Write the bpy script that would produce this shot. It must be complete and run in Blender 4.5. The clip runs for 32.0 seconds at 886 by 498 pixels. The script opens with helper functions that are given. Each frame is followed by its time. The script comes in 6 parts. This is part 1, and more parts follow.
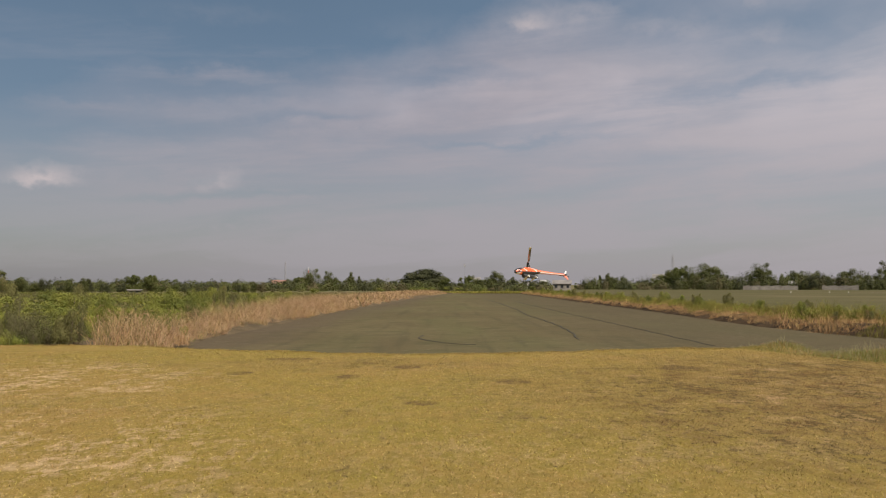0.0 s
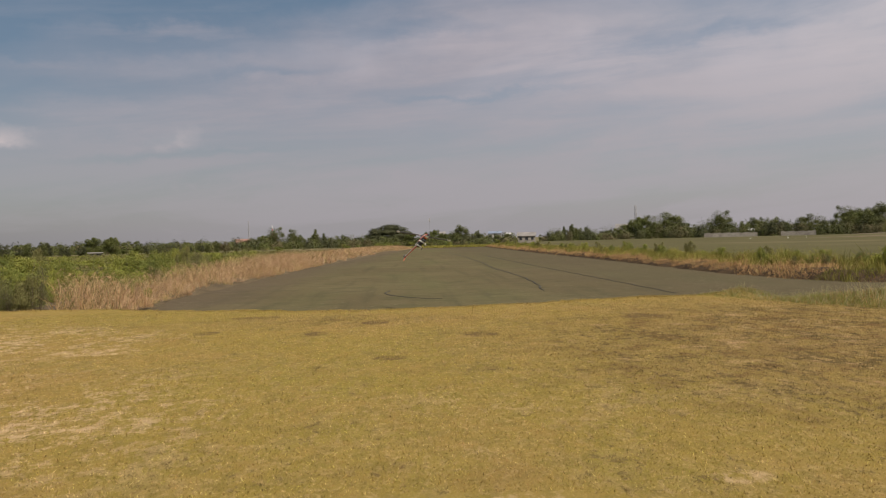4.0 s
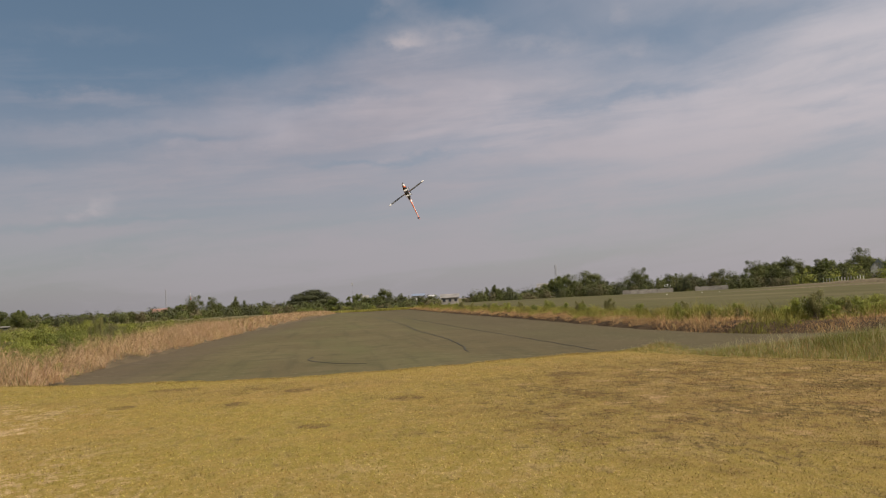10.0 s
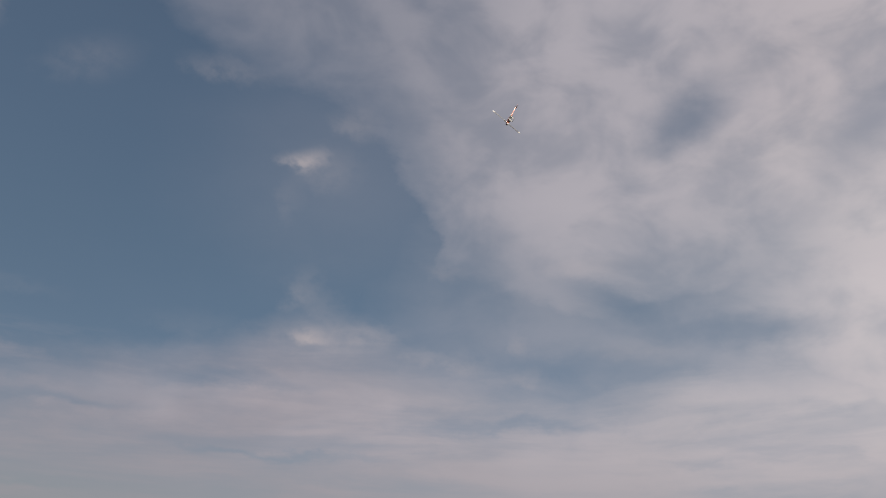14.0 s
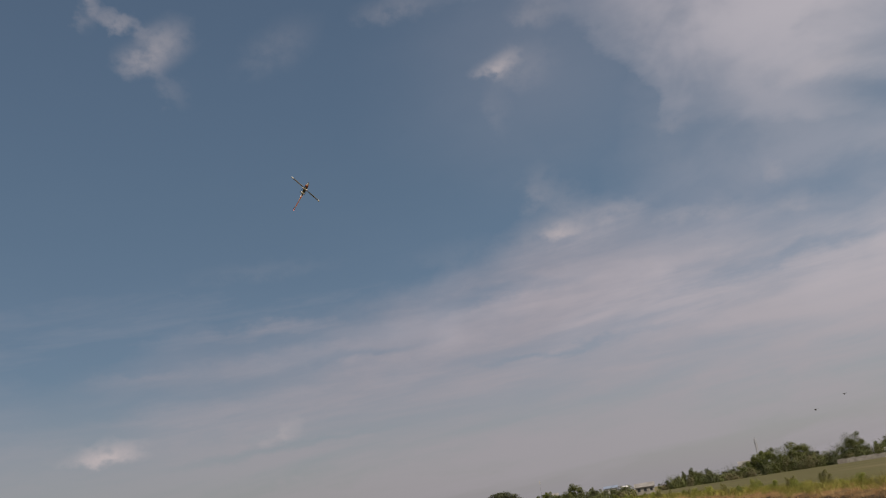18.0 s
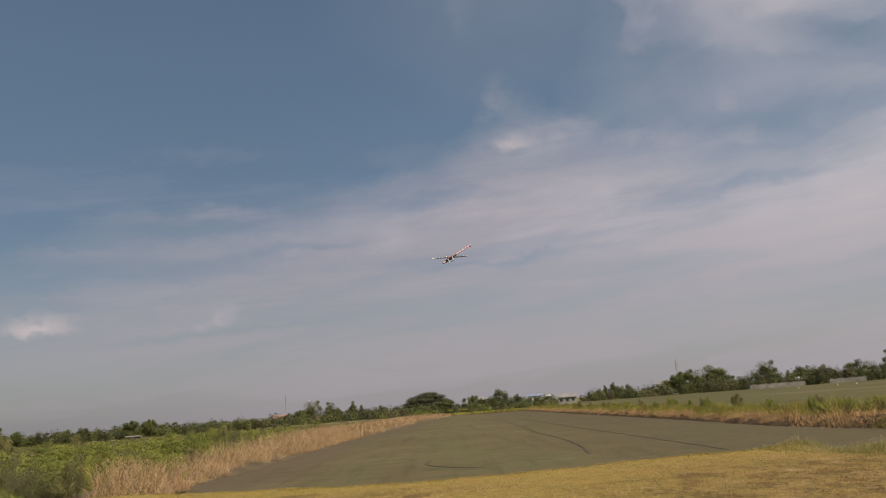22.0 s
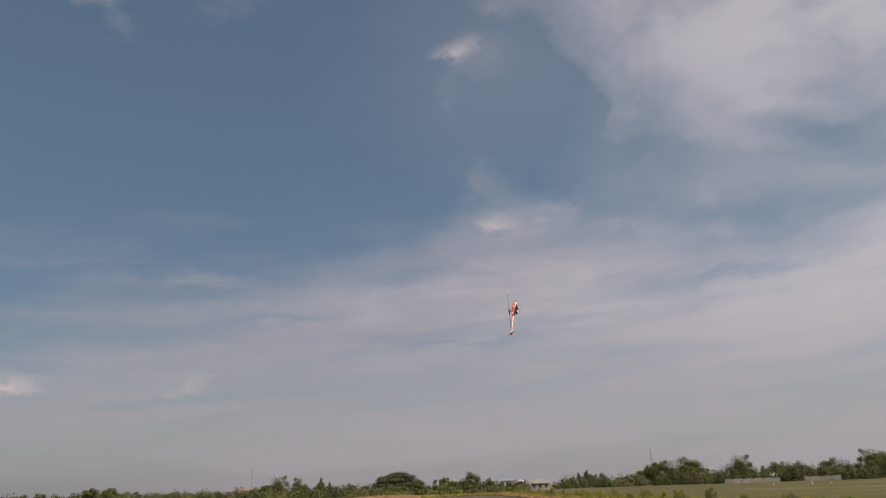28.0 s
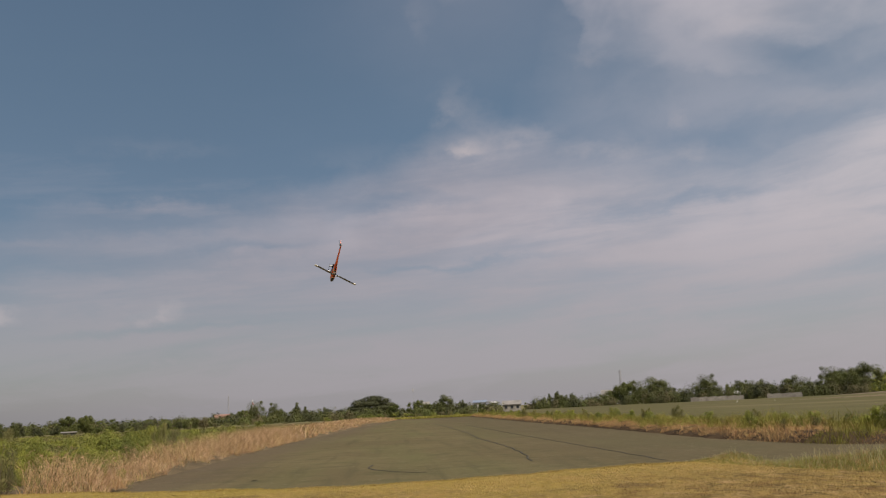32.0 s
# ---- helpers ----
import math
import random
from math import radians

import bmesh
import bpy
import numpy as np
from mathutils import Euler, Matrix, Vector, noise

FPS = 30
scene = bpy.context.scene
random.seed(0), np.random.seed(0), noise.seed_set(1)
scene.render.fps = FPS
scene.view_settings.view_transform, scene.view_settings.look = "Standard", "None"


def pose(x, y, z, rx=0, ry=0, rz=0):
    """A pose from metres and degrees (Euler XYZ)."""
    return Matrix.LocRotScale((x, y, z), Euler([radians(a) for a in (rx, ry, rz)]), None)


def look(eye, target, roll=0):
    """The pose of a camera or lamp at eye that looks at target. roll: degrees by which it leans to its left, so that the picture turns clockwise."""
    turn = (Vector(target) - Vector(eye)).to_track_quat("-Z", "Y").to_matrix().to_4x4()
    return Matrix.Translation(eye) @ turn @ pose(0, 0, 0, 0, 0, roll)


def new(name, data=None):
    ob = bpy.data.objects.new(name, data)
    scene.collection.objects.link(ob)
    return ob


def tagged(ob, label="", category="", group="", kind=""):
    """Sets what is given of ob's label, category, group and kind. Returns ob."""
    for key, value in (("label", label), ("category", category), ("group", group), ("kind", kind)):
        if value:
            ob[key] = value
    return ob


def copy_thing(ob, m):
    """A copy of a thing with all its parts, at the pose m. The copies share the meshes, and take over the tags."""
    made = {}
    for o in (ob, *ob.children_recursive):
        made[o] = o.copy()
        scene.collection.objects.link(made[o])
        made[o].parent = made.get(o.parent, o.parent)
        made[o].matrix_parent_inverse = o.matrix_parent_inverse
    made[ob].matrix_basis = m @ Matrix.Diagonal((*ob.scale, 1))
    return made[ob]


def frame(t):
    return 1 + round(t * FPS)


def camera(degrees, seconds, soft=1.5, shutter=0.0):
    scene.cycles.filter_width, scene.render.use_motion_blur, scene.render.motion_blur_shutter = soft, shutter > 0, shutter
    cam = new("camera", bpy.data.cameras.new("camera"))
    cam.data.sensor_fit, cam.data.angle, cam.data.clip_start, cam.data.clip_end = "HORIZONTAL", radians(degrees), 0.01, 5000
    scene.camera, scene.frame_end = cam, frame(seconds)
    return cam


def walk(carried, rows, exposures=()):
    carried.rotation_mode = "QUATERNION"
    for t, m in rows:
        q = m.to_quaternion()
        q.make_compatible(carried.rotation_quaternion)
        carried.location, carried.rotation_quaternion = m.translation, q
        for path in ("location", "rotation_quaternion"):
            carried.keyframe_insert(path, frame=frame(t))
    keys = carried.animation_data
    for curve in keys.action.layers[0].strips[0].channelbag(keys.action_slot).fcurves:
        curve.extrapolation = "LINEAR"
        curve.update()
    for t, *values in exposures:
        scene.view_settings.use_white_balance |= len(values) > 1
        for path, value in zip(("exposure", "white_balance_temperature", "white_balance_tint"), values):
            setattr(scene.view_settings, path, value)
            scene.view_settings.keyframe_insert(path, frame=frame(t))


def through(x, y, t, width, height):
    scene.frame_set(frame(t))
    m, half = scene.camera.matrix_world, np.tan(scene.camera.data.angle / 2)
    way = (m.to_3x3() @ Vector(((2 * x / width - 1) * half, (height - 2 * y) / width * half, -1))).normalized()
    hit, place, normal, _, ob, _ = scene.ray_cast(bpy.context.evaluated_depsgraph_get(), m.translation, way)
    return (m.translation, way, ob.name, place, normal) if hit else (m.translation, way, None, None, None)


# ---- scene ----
# camera: seconds, pitch up, roll, turn to the left; a head-worn camera that only turns
PATH = [
    (0, 2.39, 0.01, 0.00),
    (0.5, 1.91, 0.47, 0.01),
    (1, 1.17, 1.24, -0.59),
    (1.5, 0.55, 1.30, -0.76),
    (2, -0.26, 1.83, -1.02),
    (2.5, -0.92, 2.32, -2.20),
    (3, -0.96, 1.88, -2.80),
    (3.5, -0.93, 1.43, -2.44),
    (5.5, 0.77, 1.69, -1.99),
    (6, 0.92, 1.19, -2.11),
    (6.5, 1.11, 0.67, -1.76),
    (7, 2.21, 0.71, -1.10),
    (7.5, 3.07, 0.84, -0.17),
    (8, 3.63, 1.18, -0.36),
    (8.5, 3.31, 1.75, -1.47),
    (9, 2.95, 2.48, -3.26),
    (9.5, 3.06, 3.05, -5.08),
    (10, 3.34, 2.96, -7.49),
    (10.5, 4.13, 3.06, -9.71),
    (11, 5.60, 2.49, -11.57),
    (11.5, 7.40, 1.99, -13.96),
    (12, 11.07, 1.01, -16.53),
    (12.5, 14.79, -1.11, -18.67),
    (13, 18.25, -4.50, -18.96),
    (13.5, 22.74, -4.84, -18.36),
    (15.5, 24.44, 3.66, -2.98),
    (16, 24.32, 5.64, 0.90),
    (16.5, 24.10, 5.52, 3.85),
    (17, 21.44, 4.82, 5.30),
    (17.5, 19.14, 5.80, 5.32),
    (18, 17.57, 8.29, 5.05),
    (18.5, 13.39, 7.81, 3.88),
    (19, 9.75, 7.14, 2.55),
    (19.5, 7.58, 5.60, 1.81),
    (20, 6.72, 4.05, 1.71),
    (20.5, 7.13, 3.53, 1.85),
    (21, 8.73, 4.09, 1.01),
    (21.5, 9.70, 4.00, 0.59),
    (22, 10.53, 4.28, 0.25),
    (22.5, 11.22, 4.27, 0.06),
    (23, 11.60, 4.17, 0.32),
    (23.5, 11.73, 5.51, -0.90),
    (24, 11.90, 6.92, -2.42),
    (24.5, 14.26, 8.24, -4.07),
    (25, 16.16, 7.13, -3.79),
    (25.5, 16.92, 5.44, -2.46),
    (27.5, 15.87, 0.41, -1.37),
    (28, 15.64, 1.84, -1.68),
    (28.5, 14.72, 3.15, -1.71),
    (29, 13.38, 4.53, -2.68),
    (29.5, 11.99, 4.69, -3.12),
    (30, 11.40, 4.28, -3.26),
    (30.5, 10.43, 3.51, -3.23),
    (31, 10.25, 3.09, -3.03),
    (31.5, 10.22, 3.11, -3.22),
    (32, 10.61, 2.74, -3.40),
]
cam = camera(55.0, 32.0, soft=1.15)
walk(cam, [(t, pose(0, 0, 1.65, 90 + p, r, y)) for t, p, r, y in PATH],
     [(0, 0.22, 6500, 12), (12.6, 0.22, 6500, 12), (13.6, 0.06, 6500, 12), (16, 0.0, 6500, 12), (17, 0.02, 6500, 12), (18, 0.06, 6500, 12), (19.5, 0.17, 6500, 12), (22, 0.19, 6500, 12), (32, 0.19, 6500, 12)])

# ---- sky and sun ----
SUN_AZ, SUN_EL = 142.0, 52.0
world = bpy.data.worlds.new("sky")
scene.world = world
world.use_nodes = True
wt = world.node_tree
wt.nodes.clear()


class Graph:
    """Short-hand for shader node graphs."""

    def __init__(self, tree):
        self.t = tree

    def node(self, kind, operation=None, use_clamp=False, interpolation_type=None, data_type=None, blend_type=None, noise_dimensions=None, sky_type=None):
        n = self.t.nodes.new(kind)
        if operation:
            n.operation = operation
        if use_clamp:
            n.use_clamp = True
        if interpolation_type:
            n.interpolation_type = interpolation_type
        if data_type:
            n.data_type, n.blend_type = data_type, blend_type
        if noise_dimensions:
            n.noise_dimensions = noise_dimensions
        if sky_type:
            n.sky_type = sky_type
        return n

    def put(self, socket, v):
        if isinstance(v, bpy.types.NodeSocket):
            self.t.links.new(v, socket)
        elif v is not None:
            socket.default_value = v

    def math(self, op, a, b=None, c=None, clamp=False):
        n = self.node("ShaderNodeMath", operation=op, use_clamp=clamp)
        for s, v in zip(n.inputs, (a, b, c)):
            self.put(s, v)
        return n.outputs[0]

    def smooth(self, v, lo, hi, a=0.0, b=1.0):
        n = self.node("ShaderNodeMapRange", interpolation_type="SMOOTHSTEP")
        for s, x in zip(n.inputs, (v, lo, hi, a, b)):
            self.put(s, x)
        return n.outputs[0]

    def mix(self, f, a, b, blend="MIX"):
        n = self.node("ShaderNodeMix", data_type="RGBA", blend_type=blend)
        self.put(n.inputs[0], f)
        for s, v in ((n.inputs[6], a), (n.inputs[7], b)):
            self.put(s, (*v, 1.0) if isinstance(v, tuple) and len(v) == 3 else v)
        return n.outputs[2]

    def noise(self, vec, scale, detail=4.0, rough=0.55, distort=0.0, dims="3D"):
        n = self.node("ShaderNodeTexNoise", noise_dimensions=dims)
        self.put(n.inputs["Vector"], vec)
        for k, v in (("Scale", scale), ("Detail", detail), ("Roughness", rough), ("Distortion", distort)):
            n.inputs[k].default_value = v
        return n.outputs[0]

    def combine(self, x, y, z=0.0):
        n = self.node("ShaderNodeCombineXYZ")
        for s, v in zip(n.inputs, (x, y, z)):
            self.put(s, v)
        return n.outputs[0]

    def split(self, v):
        n = self.node("ShaderNodeSeparateXYZ")
        self.put(n.inputs[0], v)
        return n.outputs

    def ramp(self, f, stops):
        n = self.node("ShaderNodeValToRGB")
        while len(n.color_ramp.elements) < len(stops):
            n.color_ramp.elements.new(0.5)
        for e, (p, c) in zip(n.color_ramp.elements, stops):
            e.position, e.color = p, (*c, 1.0)
        self.put(n.inputs[0], f)
        return n.outputs[0]


g = Graph(wt)
way = g.node("ShaderNodeTexCoord").outputs["Generated"]
dx, dy, dz = g.split(way)
el = g.math("MULTIPLY", g.math("ARCSINE", dz), 57.2958)
az = g.math("MULTIPLY", g.math("ARCTAN2", dx, dy), 57.2958)
sky = g.node("ShaderNodeTexSky", sky_type="NISHITA")
sky.sun_disc, sky.sun_elevation, sky.sun_rotation = False, radians(SUN_EL), radians(SUN_AZ)
sky.air_density, sky.dust_density, sky.ozone_density, sky.altitude = 1.0, 1.6, 1.0, 0.0

# wind-blown warp of the cloud plan, in degrees
warp = g.noise(g.combine(g.math("MULTIPLY", az, 0.11), g.math("MULTIPLY", el, 0.2)), 1.0, 5.0, 0.6)
warp2 = g.noise(g.combine(g.math("MULTIPLY", az, 0.16), g.math("MULTIPLY", el, 0.3), 7.3), 1.0, 5.0, 0.6)
waz = g.math("ADD", az, g.math("MULTIPLY", g.math("SUBTRACT", warp, 0.5), 5.0))
wel = g.math("ADD", el, g.math("MULTIPLY", g.math("SUBTRACT", warp2, 0.5), 3.4))


def puff(cx, cy, rx, ry, lean=0.0, a=None, e=None):
    """A soft lobe round (azimuth, elevation) in degrees: 1 in its middle, 0 at its rim."""
    u = g.math("SUBTRACT", a or waz, cx)
    v = g.math("SUBTRACT", g.math("SUBTRACT", e or wel, cy), g.math("MULTIPLY", u, lean))
    q = g.math("ADD", g.math("POWER", g.math("ABSOLUTE", g.math("DIVIDE", u, rx)), 2.0), g.math("POWER", g.math("ABSOLUTE", g.math("DIVIDE", v, ry)), 2.0))
    return g.smooth(g.math("SQRT", q), 0.0, 1.35, 1.0, 0.0)


def most(*v):
    out = v[0]
    for x in v[1:]:
        out = g.math("MAXIMUM", out, x)
    return out


def piled(*v):
    out = v[0]
    for x in v[1:]:
        out = g.math("ADD", out, x)
    return g.math("MINIMUM", out, 1.25)


def outline(v, knots):
    """The rim of a cloud bank: elevation over azimuth, straight from knot to knot."""
    out = knots[0][1]
    for (a0, e0), (a1, e1) in zip(knots, knots[1:]):
        f = g.math("MULTIPLY_ADD", v, 1 / (a1 - a0), -a0 / (a1 - a0), clamp=True)
        out = g.math("MULTIPLY_ADD", f, e1 - e0, out)
    return out


# streaks along the wind, and fleece across it
sx = g.math("ADD", g.math("MULTIPLY", az, 0.05), g.math("MULTIPLY", el, 0.02))
sy = g.math("SUBTRACT", g.math("MULTIPLY", el, 0.4), g.math("MULTIPLY", az, 0.03))
streak = g.noise(g.combine(sx, sy, warp), 1.0, 5.0, 0.55, 0.4)
fleece = g.noise(g.combine(g.math("MULTIPLY", az, 0.15), g.math("MULTIPLY", el, 0.24), 3.1), 1.0, 4.0, 0.52, 0.3)
# the lower bank of thin streaks, whose upper rim climbs to a crest right of the field's middle
crest = outline(waz, [(-29, 11.0), (-25.5, 11.4), (-21, 13.4), (-12, 13.6), (-7, 14.3), (0, 15.8), (3.2, 17.9), (11.5, 18.0), (16, 16.9), (20, 16.3), (24, 15.2), (28, 16.6), (32, 17.6), (42, 19.0)])
below = g.math("SUBTRACT", crest, wel)
low = g.math("ADD", g.smooth(below, -2.0, 2.0, 0.0, 0.58), g.smooth(below, 0.3, 6.0, 0.0, 0.42))
low = g.math("MULTIPLY", low, g.smooth(az, -34.0, 2.0, 0.66, 1.0))
thick = g.math("MULTIPLY", low, g.smooth(streak, 0.3, 0.66, 0.6, 1.0))
# blue rifts that part its streaks
rifts = most(puff(5.0, 9.5, 8.0, 0.36, 0.03), puff(-16.0, 12.2, 8.5, 0.7, 0.06), puff(-22.0, 9.6, 7.0, 0.8, 0.05), puff(-9.0, 11.2, 5.0, 0.5, 0.05), puff(1.0, 13.6, 6.0, 0.6, 0.1), puff(20.0, 12.4, 8.0, 0.5, 0.03), puff(-15.0, 5.6, 9.0, 0.5, 0.02))
thick = g.math("MULTIPLY", thick, g.math("SUBTRACT", 1.0, g.math("MULTIPLY", rifts, 0.36)))
# the upper bank: a thin veil on the left, a steep left rim and a tip that points back over the field
hem = outline(waz, [(-40, 39.5), (-23, 38.5), (-12, 37.2), (-7, 35.2), (0, 32.8), (6.5, 31.6), (10.5, 29.0), (13.0, 25.6), (14.6, 21.6), (18, 20.4), (22.5, 18.9), (26, 18.2), (30, 19.6), (36, 20.6), (46, 22.0)])
above = g.math("SUBTRACT", wel, hem)
high = g.math("ADD", g.smooth(above, -1.2, 2.2, 0.0, 0.5), g.smooth(above, 0.0, 9.0, 0.0, 0.5))
high = g.math("MULTIPLY", high, g.math("MULTIPLY", g.smooth(waz, 8.0, 24.0, 0.62, 1.0), g.smooth(waz, -24.0, 2.0, 0.7, 1.0)))
right = g.smooth(waz, 24.0, 46.0, 0.0, 0.96)
between = g.math("MULTIPLY", g.smooth(waz, 4.0, 22.0, 0.0, 0.4), g.smooth(el, 40.0, 28.0))
holes = most(puff(27.5, 20.8, 4.5, 1.3, -0.2), puff(36.5, 18.8, 6.0, 1.2, 0.05), puff(33.0, 32.5, 3.6, 2.2, 0.4), puff(45.0, 31.0, 4.0, 3.0, 0.3), puff(23.0, 16.6, 5.5, 1.3, 0.05))
veil = g.math("MULTIPLY", most(high, right, between), g.smooth(fleece, 0.3, 0.62, 0.66, 1.0))
veil = g.math("MULTIPLY", veil, g.math("SUBTRACT", 1.0, g.math("MULTIPLY", holes, 0.48)))
wispy = g.math("MULTIPLY", g.smooth(streak, 0.45, 0.8), g.smooth(el, 22.0, 12.0, 0.05, 0.2))
knot = g.noise(g.combine(g.math("MULTIPLY", az, 0.75), g.math("MULTIPLY", el, 1.0), 1.7), 1.0, 4.0, 0.52)
kaz = g.math("ADD", az, g.math("MULTIPLY", g.math("SUBTRACT", knot, 0.5), 2.6))
kel = g.math("ADD", el, g.math("MULTIPLY", g.math("SUBTRACT", knot, 0.5), 1.6))
fray = g.noise(g.combine(g.math("MULTIPLY", az, 1.3), g.math("MULTIPLY", el, 1.9), 5.2), 1.0, 4.0, 0.55)
body = g.math("MULTIPLY", g.smooth(knot, 0.3, 0.6, 0.55, 1.0), g.smooth(fray, 0.28, 0.6, 0.8, 1.0))


def tuft(cx, cy, rx, ry, much, lean=0.0):
    return g.math("MULTIPLY", g.math("MULTIPLY", puff(cx, cy, rx, ry, lean, kaz, kel), body), much)


tufts = piled(
    tuft(-25.2, 6.7, 2.0, 0.75, 0.95, -0.04), tuft(-25.6, 6.35, 2.6, 0.5, 0.6), tuft(-14.4, 7.0, 1.0, 0.6, 0.4), tuft(-15.2, 6.5, 2.0, 0.5, 0.28),
    tuft(5.9, 17.1, 1.3, 0.8, 0.62), tuft(7.0, 17.4, 4.0, 1.6, 0.4), tuft(4.9, 20.4, 1.4, 1.5, 0.2, 0.3), tuft(6.0, 19.6, 2.2, 1.0, 0.2),
    tuft(4.1, 28.8, 1.5, 0.8, 0.66, 0.2), tuft(2.9, 28.6, 1.3, 0.6, 0.4), tuft(5.6, 28.4, 2.6, 1.7, 0.2), tuft(3.0, 26.0, 1.0, 2.0, 0.1),
    tuft(-20.8, 32.1, 2.1, 1.5, 0.55, 0.2), tuft(-22.4, 31.0, 1.9, 1.2, 0.4), tuft(-20.6, 29.4, 1.4, 1.2, 0.16, -0.5), tuft(-23.8, 33.4, 2.2, 0.6, 0.48, -0.25), tuft(-26.0, 34.8, 0.9, 1.9, 0.5), tuft(-25.2, 37.2, 1.9, 0.9, 0.42, -0.3), tuft(-27.8, 38.0, 1.4, 0.6, 0.34), tuft(-18.0, 38.0, 6.0, 1.1, 0.22),
    tuft(-12.4, 31.8, 3.0, 1.6, 0.16, 0.3), tuft(-3.2, 33.4, 3.4, 0.9, 0.24), tuft(7.3, 31.6, 2.2, 1.2, 0.26), tuft(-15.0, 17.3, 5.0, 0.7, 0.1), tuft(-1.5, 17.0, 4.0, 0.9, 0.08),
    tuft(10.4, 17.8, 2.4, 0.8, 0.26), tuft(14.2, 16.7, 2.2, 0.7, 0.26), tuft(16.9, 16.3, 1.9, 0.6, 0.24), tuft(21.1, 15.5, 1.7, 0.8, 0.28), tuft(20.6, 17.8, 0.7, 1.0, 0.22), tuft(17.2, 13.8, 3.6, 0.8, 0.16), tuft(29.0, 17.6, 3.4, 0.9, 0.2), tuft(25.0, 23.2, 3.0, 0.9, 0.2), tuft(14.9, 22.3, 1.6, 0.6, 0.2),
)
tongues = g.math("MULTIPLY", most(puff(-14.5, 13.3, 9.0, 0.9, 0.03), puff(-22.0, 11.0, 8.0, 1.1, 0.02), puff(-6.0, 12.2, 12.0, 1.1, 0.07), puff(9.0, 15.2, 11.0, 1.5, 0.04), puff(4.0, 10.8, 14.0, 1.0, 0.02), puff(22.0, 13.6, 12.0, 1.2, 0.05)), g.smooth(streak, 0.3, 0.62, 0.25, 0.6))
haze = g.math("MULTIPLY", g.smooth(el, -2.0, 12.0, 0.88, 0.0), g.smooth(az, -34.0, -6.0, 0.6, 1.0))
cover = most(g.math("MULTIPLY", thick, 0.96), veil, wispy, haze, tongues, g.math("ADD", 0.05, g.math("MULTIPLY", puff(7.0, 28.0, 12.0, 8.0), 0.16)))
glow = g.math("MULTIPLY", g.math("MULTIPLY", g.smooth(waz, -4.0, 50.0), g.smooth(el, 2.0, 26.0, 0.3, 1.0)), g.smooth(el, 20.0, 36.0, 1.0, 0.42))
cloud_col = g.mix(glow, (0.348, 0.314, 0.338), (0.72, 0.66, 0.64))
cloud_col = g.mix(g.math("MULTIPLY", g.smooth(g.math("ADD", g.math("MULTIPLY", fleece, 0.55), g.math("MULTIPLY", streak, 0.45)), 0.38, 0.68, 0.0, 0.36), g.smooth(el, 5.0, 13.0)), cloud_col, (0.56, 0.505, 0.525))
cloud_col = g.mix(g.math("MULTIPLY", g.smooth(el, 15.0, 26.0, 0.0, 0.62), g.smooth(az, 44.0, 28.0, 0.35, 1.0)), cloud_col, (0.385, 0.378, 0.418))
cloud_col = g.mix(g.smooth(el, 14.0, 0.0, 0.0, 0.75), cloud_col, (0.317, 0.301, 0.318))
tuft_col = (0.47, 0.42, 0.42)
SKY_GAIN = 0.068
blue = g.node("ShaderNodeVectorMath", operation="SCALE")
g.put(blue.inputs[0], sky.outputs[0])
blue.inputs["Scale"].default_value = SKY_GAIN
deep = g.mix(1.0, blue.outputs[0], g.mix(g.smooth(el, 8.0, 24.0), (0.955, 1.0, 0.99), (0.925, 1.03, 0.955)), "MULTIPLY")
dim = g.math("MULTIPLY", g.smooth(el, 36.0, 6.0, 0.0, 0.26), g.smooth(az, 25.0, -18.0))
deep = g.mix(dim, deep, (0.0, 0.0, 0.0))
col = g.mix(g.math("MULTIPLY", cover, 0.93), deep, cloud_col)
col = g.mix(g.math("MULTIPLY", tufts, 0.72), col, tuft_col)
back = g.node("ShaderNodeBackground")
g.put(back.inputs["Color"], col)
back.inputs["Strength"].default_value = 1.0
wt.links.new(back.outputs[0], g.node("ShaderNodeOutputWorld").inputs[0])

sun = new("sun", bpy.data.lights.new("sun", "SUN"))
sun.data.energy, sun.data.angle, sun.data.color = 4.5, radians(0.6), (1.0, 0.92, 0.79)
a, e = radians(SUN_AZ), radians(SUN_EL)
sun.matrix_world = look((60 * math.sin(a) * math.cos(e), 60 * math.cos(a) * math.cos(e), 60 * math.sin(e)), (0, 0, 0))


